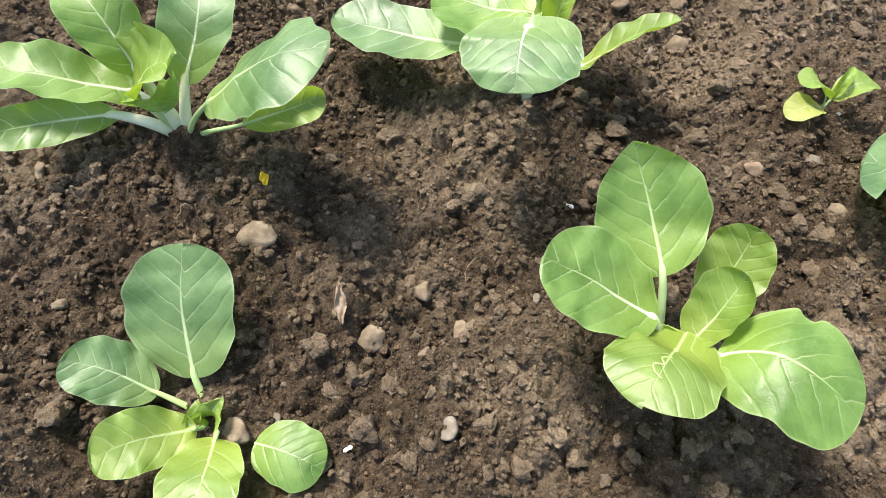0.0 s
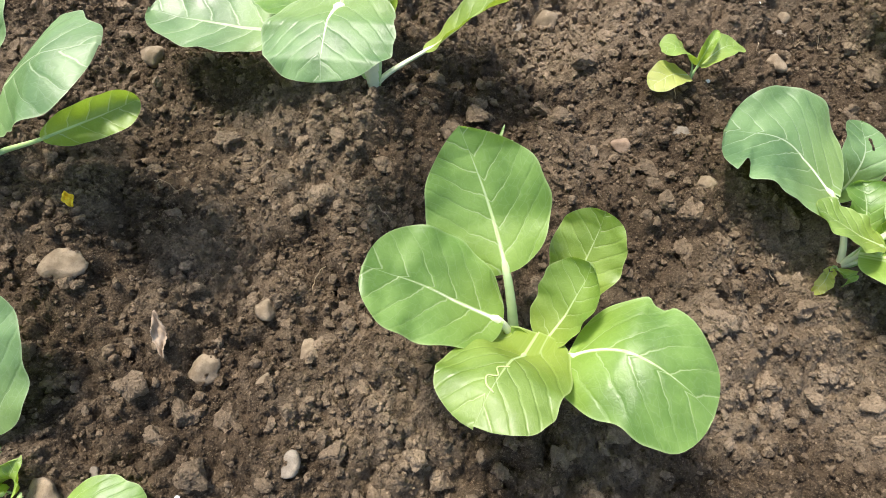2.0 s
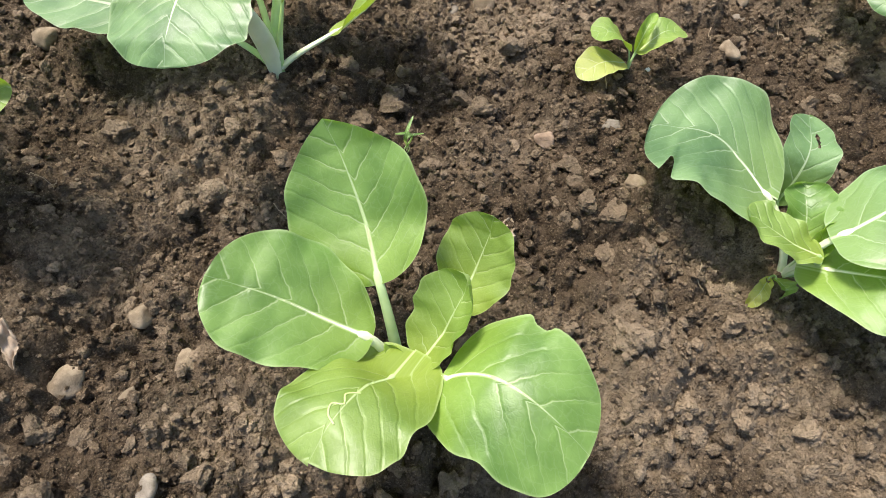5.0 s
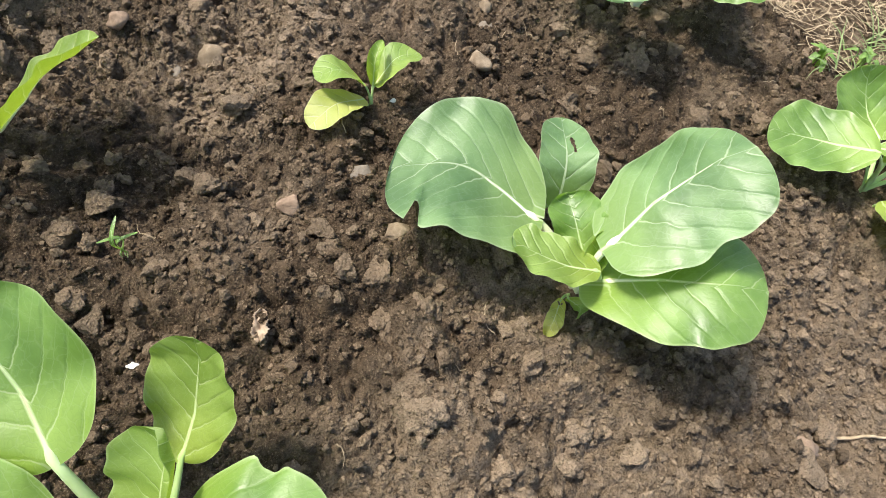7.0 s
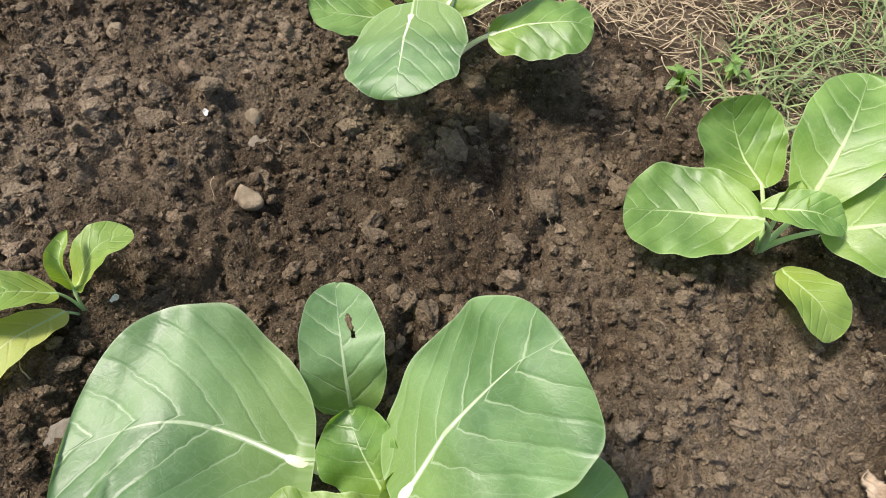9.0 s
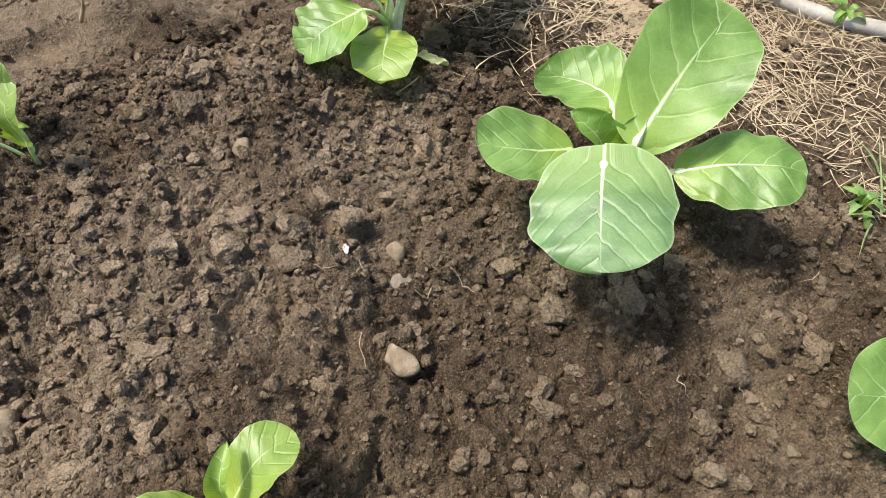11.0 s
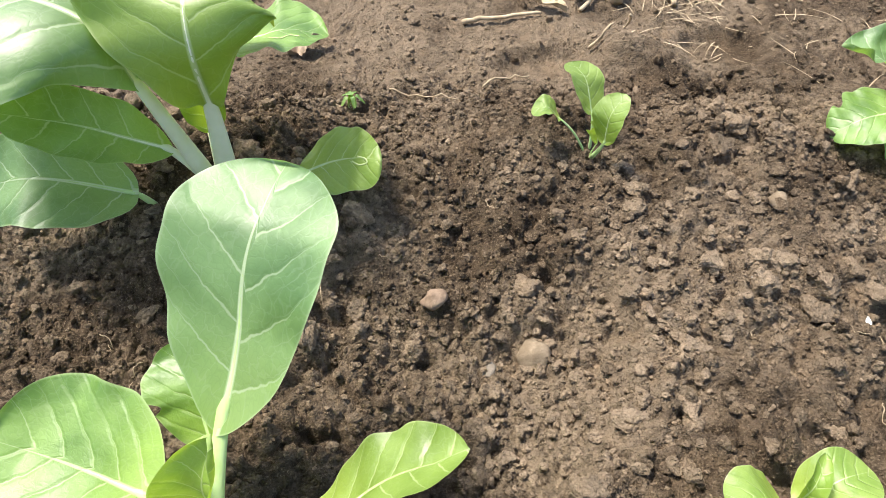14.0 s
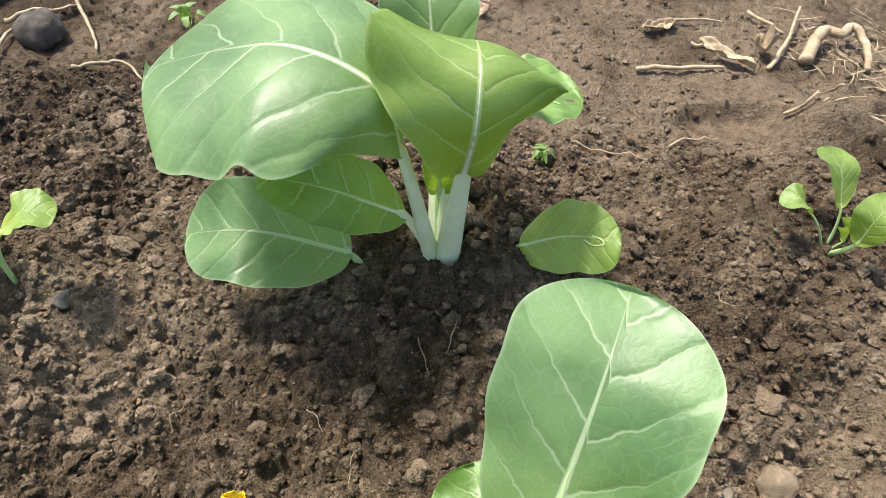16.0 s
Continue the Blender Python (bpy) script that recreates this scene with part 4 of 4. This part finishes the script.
# single clods of the bed, parts of the ground
cr = np.random.RandomState(808)
cv, cf = ico(3)
clod_meshes = []
for i in range(14):
    me = bpy.data.meshes.new("clod")
    me.from_pydata([tuple(p) for p in lump(cv, cr, 0.27, 6)], [], [tuple(int(k) for k in q) for q in cf])
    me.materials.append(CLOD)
    clod_meshes.append(me)
n = 0
while n < 300:
    x, y = cr.uniform(-0.12, 1.0), cr.uniform(0.12, 0.98)
    if vnoise(np.array([x * 11]), np.array([y * 11]), 102)[0] < cr.uniform(0.2, 0.75):
        continue
    if any((x - p[0]) ** 2 + (y - p[1]) ** 2 < 0.03 ** 2 for p in PEBBLES):
        continue
    size = 0.0105 + 0.013 * cr.rand() ** 2.4
    ob = new("clod", clod_meshes[n % 14])
    ob.parent = ground
    ob.scale = (size * 0.55 * cr.uniform(0.9, 1.3), size * 0.5, size * 0.42)
    ob.rotation_euler = (cr.uniform(-0.5, 0.5), cr.uniform(-0.5, 0.5), cr.uniform(0, 6.28))
    ob.location = (x, y, gz(x, y) + size * 0.18)
    n += 1


# ---- twigs, straw, petals, dry leaves ----
def twig(name, pts, r, mat, label, category, group="", lift=0.002):
    o = Vector((pts[0][0], pts[0][1], 0))
    knots = [Vector(p) for p in pts]
    count = 5 * (len(pts) - 1)
    path = [tuple(spline(knots, i / count)) for i in range(count + 1)]
    rs = random.Random(len(pts) * 7 + int(pts[0][0] * 1000))
    knob = min(r, 0.0015)
    path = [Vector((x + rs.uniform(-knob, knob) * 0.6, y + rs.uniform(-knob, knob) * 0.6, gz(x, y) + z + lift)) - o for x, y, z in path]
    n = len(path)
    v, f = tube(path, [r * (1 - 0.55 * i / n) for i in range(n)], 7)
    ob = mesh_ob(name, v, f, mat)
    ob.location = o
    return tagged(ob, label, category, group)


def scrap(name, x, y, length, width, turn, mat, label, category, seed, lift=0.004, curl=0.25, pitch=0.0, group=""):
    """A small curled leaf or petal lying on the ground."""
    rs = np.random.RandomState(seed)
    NU, NV = 30, 14
    ph = rs.uniform(0, 6.28, 3)
    rag = rs.uniform(0.72, 1.12, (2, NU + 1))
    v, f = [], []
    M = Matrix.Rotation(radians(turn), 3, "Z") @ Matrix.Rotation(radians(-pitch), 3, "Y")
    for i in range(NU + 1):
        u = i / NU
        w = (math.sin(math.pi * min(0.985, 0.03 + u * 0.955)) ** 0.6) * (1 + 0.2 * math.sin(9 * u + ph[0]))
        for j in range(NV + 1):
            e = -1 + 2 * j / NV
            z = curl * width * (e * e + 0.5 * math.sin(6 * u + ph[1]) * e + 0.4 * math.sin(5 * u + ph[2]))
            r = 1 + (rag[0 if e < 0 else 1, i] - 1) * e * e * (0.3 if length < 0.02 else 1)
            z += 0.10 * width * math.sin(11 * u + 4 * e + ph[0]) + 0.07 * width * math.sin(17 * u - 7 * e + ph[1])
            v.append(M @ Vector(((u - 0.5) * length, e * w * r * width / 2, z)))
    for i in range(NU):
        for j in range(NV):
            q = i * (NV + 1) + j
            f.append((q, q + 1, q + NV + 2, q + NV + 1))
    ob = mesh_ob(name, v, f, mat)
    mod = ob.modifiers.new("thick", "SOLIDIFY")
    mod.thickness = 0.0005
    ob.location = (x, y, gz(x, y) + lift + 0.5 * length * math.sin(radians(abs(pitch))))
    return tagged(ob, label, category, group)


scrap("petal", 0.051, 0.372, 0.013, 0.008, 120, YELLOW, "bright yellow fallen petal on dark soil", "petal", 1, pitch=50)
scrap("petal", 0.122, 0.620, 0.020, 0.013, 170, YELLOW, "bright yellow fallen petal on dark soil", "petal", 2, pitch=15)
scrap("dry_husk", 0.143, 0.269, 0.036, 0.010, 105, DRY, "dry pinkish brown husk standing in the soil", "dry leaf", 3, pitch=35)
scrap("dry_leaf", 0.484, 0.387, 0.024, 0.012, 80, DRY, "small crumpled dry leaf scrap on the soil", "dry leaf", 4)
scrap("fallen_leaf", 0.840, 0.863, 0.030, 0.011, -45, FADED, "small fallen yellow-green leaf on the soil", "leaf", 5)
scrap("dry_leaf", 1.002, 0.250, 0.042, 0.024, 70, DRY, "curled dry tan leaf lying at the bed's edge", "dry leaf", 6, lift=0.010)
scrap("dry_leaf", 1.040, 0.262, 0.046, 0.026, 15, DRY, "curled dry tan leaf lying at the bed's edge", "dry leaf", 7, lift=0.014)
scrap("dry_leaf", -0.065, 1.200, 0.050, 0.022, 20, DRY, "brown dry leaf on the path", "dry leaf", 8)
scrap("dry_leaf", 0.195, 1.250, 0.060, 0.026, -15, DRY, "brown dry leaf on the path", "dry leaf", 9)
scrap("dry_leaf", 0.222, 1.117, 0.055, 0.030, 25, DRY, "pinkish brown dry leaf on the path", "dry leaf", 10, pitch=12)
scrap("dry_husk", 0.513, 1.200, 0.075, 0.018, -40, STRAW, "long pale torn strip of bark on the path", "bark", 11, lift=0.010)
scrap("dry_leaf", 0.442, 1.268, 0.050, 0.018, 30, STRAW, "pale dry leaf scrap on the path", "dry leaf", 12, lift=0.006)
scrap("dry_leaf", 0.190, 1.270, 0.070, 0.022, 0, DRY, "brown dry leaf on the path", "dry leaf", 13)
scrap("dry_leaf", -0.070, 1.222, 0.055, 0.020, 40, STONE_RED, "reddish dry leaf on the path", "dry leaf", 17, lift=0.006)
scrap("dry_leaf", -0.385, 1.180, 0.050, 0.020, 70, DRY, "curled brown dry leaf on the path", "dry leaf", 18, lift=0.008)
scrap("dry_leaf", 0.560, 1.225, 0.030, 0.022, 80, STALE, "crumpled pale scrap on the path", "dry leaf", 19, lift=0.008, curl=0.7)
scrap("dry_leaf", 1.153, 0.962, 0.045, 0.034, 50, STRAW, "crumpled whitish dry leaf in the straw", "dry leaf", 31, lift=0.014, curl=0.7)
scrap("dry_leaf", 1.130, 0.905, 0.055, 0.035, 100, DRY, "purplish brown dry leaf in the straw", "dry leaf", 14, lift=0.012)
scrap("dry_leaf", 1.165, 0.950, 0.050, 0.035, 30, STRAW, "crumpled pale dry leaf in the straw", "dry leaf", 15, lift=0.016, curl=0.6)
scrap("dry_leaf", 1.235, 0.520, 0.050, 0.024, 10, DRY, "reddish brown dry leaf in the grass", "dry leaf", 16, lift=0.012)
for i, (x, y) in enumerate([(0.399, 0.384), (0.171, 0.159), (0.702, 0.700), (0.626, 0.726), (0.340, 0.420), (0.610, 0.560)]):
    scrap("white_fleck", x, y, 0.009 - 0.001 * (i % 3), 0.004, 40 * i, WHITE, "tiny white fleck of husk on the soil", "fleck", 20 + i, group="white flecks on the soil")

twig("stick", [(0.411, 1.181, 0.003), (0.453, 1.188, 0.005), (0.511, 1.184, 0.002)], 0.0036, STRAW, "pale dry stick lying on the path", "stick")
twig("stick", [(0.561, 1.185, 0.002), (0.596, 1.250, 0.012), (0.632, 1.338, 0.016)], 0.0030, STRAW, "pale dry stick lying over the path litter", "stick")
twig("stick", [(0.564, 1.329, 0.006), (0.605, 1.286, 0.006)], 0.0028, STRAW, "pale dry stick on the path", "stick")
twig("stick", [(0.483, 1.245, 0.002), (0.523, 1.225, 0.004)], 0.0020, STRAW, "thin dry stick on the path", "stick")
twig("stick", [(0.455, 1.281, 0.002), (0.495, 1.296, 0.005), (0.530, 1.297, 0.002)], 0.0022, STRAW, "thin dry stick on the path", "stick")
twig("bleached_root", [(0.612, 1.215, 0.004), (0.622, 1.238, 0.014), (0.632, 1.256, 0.020), (0.648, 1.276, 0.016), (0.664, 1.270, 0.018), (0.680, 1.286, 0.022), (0.692, 1.262, 0.014), (0.688, 1.217, 0.003)], 0.0085, STALE, "knobby bleached tan root arching over the path", "root")
twig("stick", [(-0.355, 1.127, 0.006), (-0.322, 1.143, 0.010), (-0.283, 1.168, 0.004)], 0.0032, STRAW, "pale dry stick leaning on a dark stone", "stick")
twig("stick", [(-0.337, 1.215, 0.002), (-0.300, 1.190, 0.006), (-0.275, 1.162, 0.008), (-0.245, 1.128, 0.005), (-0.227, 1.101, 0.002)], 0.0032, STRAW, "bent pale dry stick on the path", "stick")
twig("stick", [(-0.219, 1.041, 0.002), (-0.202, 1.060, 0.008), (-0.176, 1.070, 0.008), (-0.145, 1.047, 0.002)], 0.0026, STRAW, "bent pale dry stick on the path", "stick")
twig("stick", [(-0.271, 0.984, 0.002), (-0.305, 1.036, 0.004), (-0.326, 1.077, 0.006), (-0.332, 1.117, 0.004)], 0.0034, STRAW, "broken tan dry stick on the path", "stick")
twig("stick", [(0.434, 1.038, 0.001), (0.460, 1.052, 0.006), (0.488, 1.059, 0.002)], 0.0014, STRAW, "pale dry root at the bed's edge", "stick")
twig("stick", [(0.598, 1.100, 0.020), (0.606, 1.120, 0.022), (0.610, 1.150, 0.006)], 0.0016, STRAW, "thin root hanging out of the soil bank", "root")
twig("stick", [(0.560, 1.100, 0.006), (0.572, 1.092, 0.010), (0.584, 1.108, 0.012)], 0.0022, STRAW, "curled pale root on the soil bank", "root")
twig("stick", [(0.900, 0.234, 0.002), (0.925, 0.229, 0.004), (0.955, 0.222, 0.002)], 0.0018, STRAW, "short dry straw stem on the soil", "stick")
twig("stick", [(0.330, 1.018, 0.001), (0.370, 1.012, 0.005), (0.410, 1.005, 0.001)], 0.0010, STRAW, "short pale dry stem on the soil", "stick")
rr = random.Random(77)
ROOTLETS = [(0.294, 0.405), (0.255, 0.345), (0.666, 0.690), (0.700, 0.672), (0.745, 0.655), (0.690, 0.640), (0.860, 0.535), (0.905, 0.520), (0.640, 0.350), (0.600, 0.335), (0.420, 0.470), (0.565, 0.520),
            (0.300, 0.735), (0.345, 0.760), (0.215, 0.735), (0.240, 0.745), (0.150, 0.680), (0.610, 0.680), (0.770, 0.640), (0.960, 0.470), (1.010, 0.560), (0.540, 0.760), (0.430, 0.810), (0.350, 0.860),
            (0.06, 0.66), (0.19, 0.66), (0.13, 0.40), (-0.02, 0.33), (0.52, 0.30), (0.75, 0.50)]
for x, y in ROOTLETS:
    an, ln = rr.uniform(0, 6.28), rr.uniform(0.012, 0.030)
    pts, px, py = [], x, y
    for k in range(4):
        pts.append((px, py, rr.uniform(0.001, 0.007)))
        an += rr.uniform(-0.8, 0.8)
        px, py = px + math.cos(an) * ln / 3, py + math.sin(an) * ln / 3
    twig("rootlet", pts, 0.00042, ROOTLET, "fine pale dry rootlet lying on the soil", "root", "dry rootlets on the bed")


# ---- weeds, grass, straw, hose ----
def blades(name, spots, length, width, mat, label, category, seed, lean, kind="stuff"):
    """Many narrow bent blades, in one mesh."""
    rs = np.random.RandomState(seed)
    V, F = [], []
    for x, y in spots:
        z = gz(x, y)
        an, ln = rs.uniform(0, 6.28), length * rs.uniform(0.45, 1.2)
        lz = lean * rs.uniform(0.5, 1.3)
        w = width * rs.uniform(0.6, 1.2)
        d, s = np.array([math.cos(an), math.sin(an), 0]), np.array([-math.sin(an), math.cos(an), 0])
        curve = rs.uniform(-0.5, 0.5)
        b = len(V)
        for k in range(5):
            t = k / 4
            p = np.array([x, y, z]) + (d + s * curve * t) * ln * t * math.cos(lz * (1 - 0.7 * t)) + np.array([0, 0, 1]) * (0.002 + ln * math.sin(lz) * t * (1 - 0.55 * t))
            ww = w * (1 - t) ** 0.7 / 2 + 0.0001
            V += [p - s * ww, p + s * ww]
        F += [(b + 2 * k, b + 2 * k + 1, b + 2 * k + 3, b + 2 * k + 2) for k in range(4)]
    ob = big_mesh(name, np.array(V), np.array(F), mat, True)
    return tagged(ob, label, category, kind=kind)


rs = np.random.RandomState(9)
gp = []
while len(gp) < 1700:
    x, y = rs.uniform(1.06, 1.60), rs.uniform(0.10, 0.84)
    edge = 1.17 + 0.10 * math.sin(9 * y) + (0.05 if y > 0.62 else 0)
    dens = float(vnoise(np.array([x * 16]), np.array([y * 16]), 44)[0])
    if rs.rand() < min(1, max(0, (x - edge) * 5)) * max(0, dens * 3.0 - 1.15):
        gp.append((x, y))
blades("grass", gp, 0.062, 0.0024, GRASS, "short green grass growing beside the bed", "grass", 10, 0.9)
dp = []
while len(dp) < 3400:
    x, y = rs.normal(1.12, 0.085), rs.normal(0.90, 0.085)
    dp.append((x, y))
for _ in range(2000):
    dp.append((rs.uniform(1.10, 1.50), rs.uniform(0.20, 0.80)))
blades("dry_grass", dp, 0.042, 0.0011, STRAW, "matted dry straw-coloured grass beside the bed", "dry grass", 11, 0.22)
dp = [(rs.uniform(0.62, 1.05), rs.uniform(1.10, 1.45)) for _ in range(90)] + [(rs.normal(0.70, 0.05), rs.normal(1.23, 0.04)) for _ in range(70)]
blades("straw_litter", dp, 0.040, 0.0014, STRAW, "scattered straw litter on the bare path", "straw", 12, 0.2)


def weed(x, y, size, count, label, seed):
    e = new("weed")
    e.location = (x, y, gz(x, y))
    r = random.Random(seed)
    for i in range(count):
        an = 6.28 * i / count + r.uniform(-0.3, 0.3)
        el = r.uniform(0.35, 0.9)
        tip = Vector((math.cos(an) * math.cos(el), math.sin(an) * math.cos(el), math.sin(el))) * size
        leaf(e, Vector(e.location) + tip * 0.35, Vector(e.location) + tip, width=size * 0.28, mat=GREEN, stalk=size * 0.03, seed=seed + i, cup=0.0005, wave=0.0004)
    return tagged(e, label, "weed", "small weeds")


weed(0.297, 0.968, 0.016, 6, "tiny green weed at the bed's edge", 700)
weed(-0.135, 1.158, 0.030, 6, "small green weed on the path", 720)
weed(1.130, 0.262, 0.028, 8, "small green weed beside the bed", 740)
weed(1.130, 0.330, 0.020, 4, "small green weed beside the bed", 760)
weed(1.100, 0.600, 0.025, 6, "small green weed at the edge of the straw", 780)
weed(1.226, 0.985, 0.032, 7, "small green weed beside the hose", 800)
weed(1.240, 0.868, 0.024, 5, "small green weed beside the hose", 820)
weed(1.290, 0.800, 0.028, 6, "small green weed beside the hose", 840)
weed(1.090, 0.252, 0.026, 7, "small green weed growing by dry leaves", 860)
weed(1.166, 0.597, 0.026, 6, "small green weed at the edge of the grass", 880)
sprig = new("grass_sprig")
sprig.location = (0.398, 0.462, gz(0.398, 0.462))
tagged(sprig, "single thin grass sprig growing in the soil", "grass")
for i, (dx, dy, dz) in enumerate([(0.004, 0.012, 0.034), (-0.010, -0.004, 0.028), (0.014, 0.006, 0.020)]):
    o = Vector(sprig.location)
    leaf(sprig, o + Vector((dx, dy, dz)) * 0.2, o + Vector((dx, dy, dz)), width=0.003, mat=GREEN, stalk=0.0006, seed=850 + i, cup=0.0003, wave=0.0002)

hose_pts = [(1.300, 1.180), (1.262, 1.060), (1.238, 0.966), (1.243, 0.914), (1.257, 0.858), (1.290, 0.805), (1.350, 0.750), (1.440, 0.700), (1.600, 0.640)]
hp = []
for i in range(len(hose_pts) - 1):
    p0, p1, p2, p3 = hose_pts[max(i - 1, 0)], hose_pts[i], hose_pts[i + 1], hose_pts[min(i + 2, len(hose_pts) - 1)]
    for k in range(8):
        t = k / 8
        c = [0.5 * (2 * p1[j] + (p2[j] - p0[j]) * t + (2 * p0[j] - 5 * p1[j] + 4 * p2[j] - p3[j]) * t * t + (3 * p1[j] - p0[j] - 3 * p2[j] + p3[j]) * t ** 3) for j in (0, 1)]
        hp.append((c[0], c[1], float(broad(np.array([c[0]]), np.array([c[1]]))[0]) + 0.010))
hv, hf = tube(hp, [0.0085] * len(hp), 14)
hose = mesh_ob("garden_hose", hv, hf, HOSE)
tagged(hose, "dirty grey-white garden hose lying on the ground", "hose")


def tub(x, y, radius, height):
    """A round tub: outer wall, thick rolled rim, inner wall and the soil inside."""
    e = new("planter_tub")
    e.location = (x, y, -0.055)
    k = 72

    def lathe(name, profile, mat):
        v = [(r * math.cos(2 * math.pi * i / k), r * math.sin(2 * math.pi * i / k), z) for r, z in profile for i in range(k)]
        f = [(a * k + i, a * k + (i + 1) % k, (a + 1) * k + (i + 1) % k, (a + 1) * k + i) for a in range(len(profile) - 1) for i in range(k)]
        mesh_ob(name, v, f, mat, e)

    lathe("wall", [(0.0, 0.0), (radius, 0.0), (radius * 1.03, height * 0.5), (radius * 1.06, height - 0.02)], TUB)
    lathe("rim", [(radius * 1.06, height - 0.02), (radius * 1.06 + 0.014, height - 0.012), (radius * 1.06 + 0.014, height), (radius * 1.06, height + 0.006), (radius * 1.06 - 0.014, height), (radius * 1.02, height * 0.6)], TUB)
    lathe("soil_fill", [(radius * 1.04, height * 0.72), (radius * 0.5, height * 0.74), (0.001, height * 0.75)], SOIL)
    return tagged(e, "round brown clay tub standing behind the hose", "planter")


tub(1.469, 0.987, 0.180, 0.26)
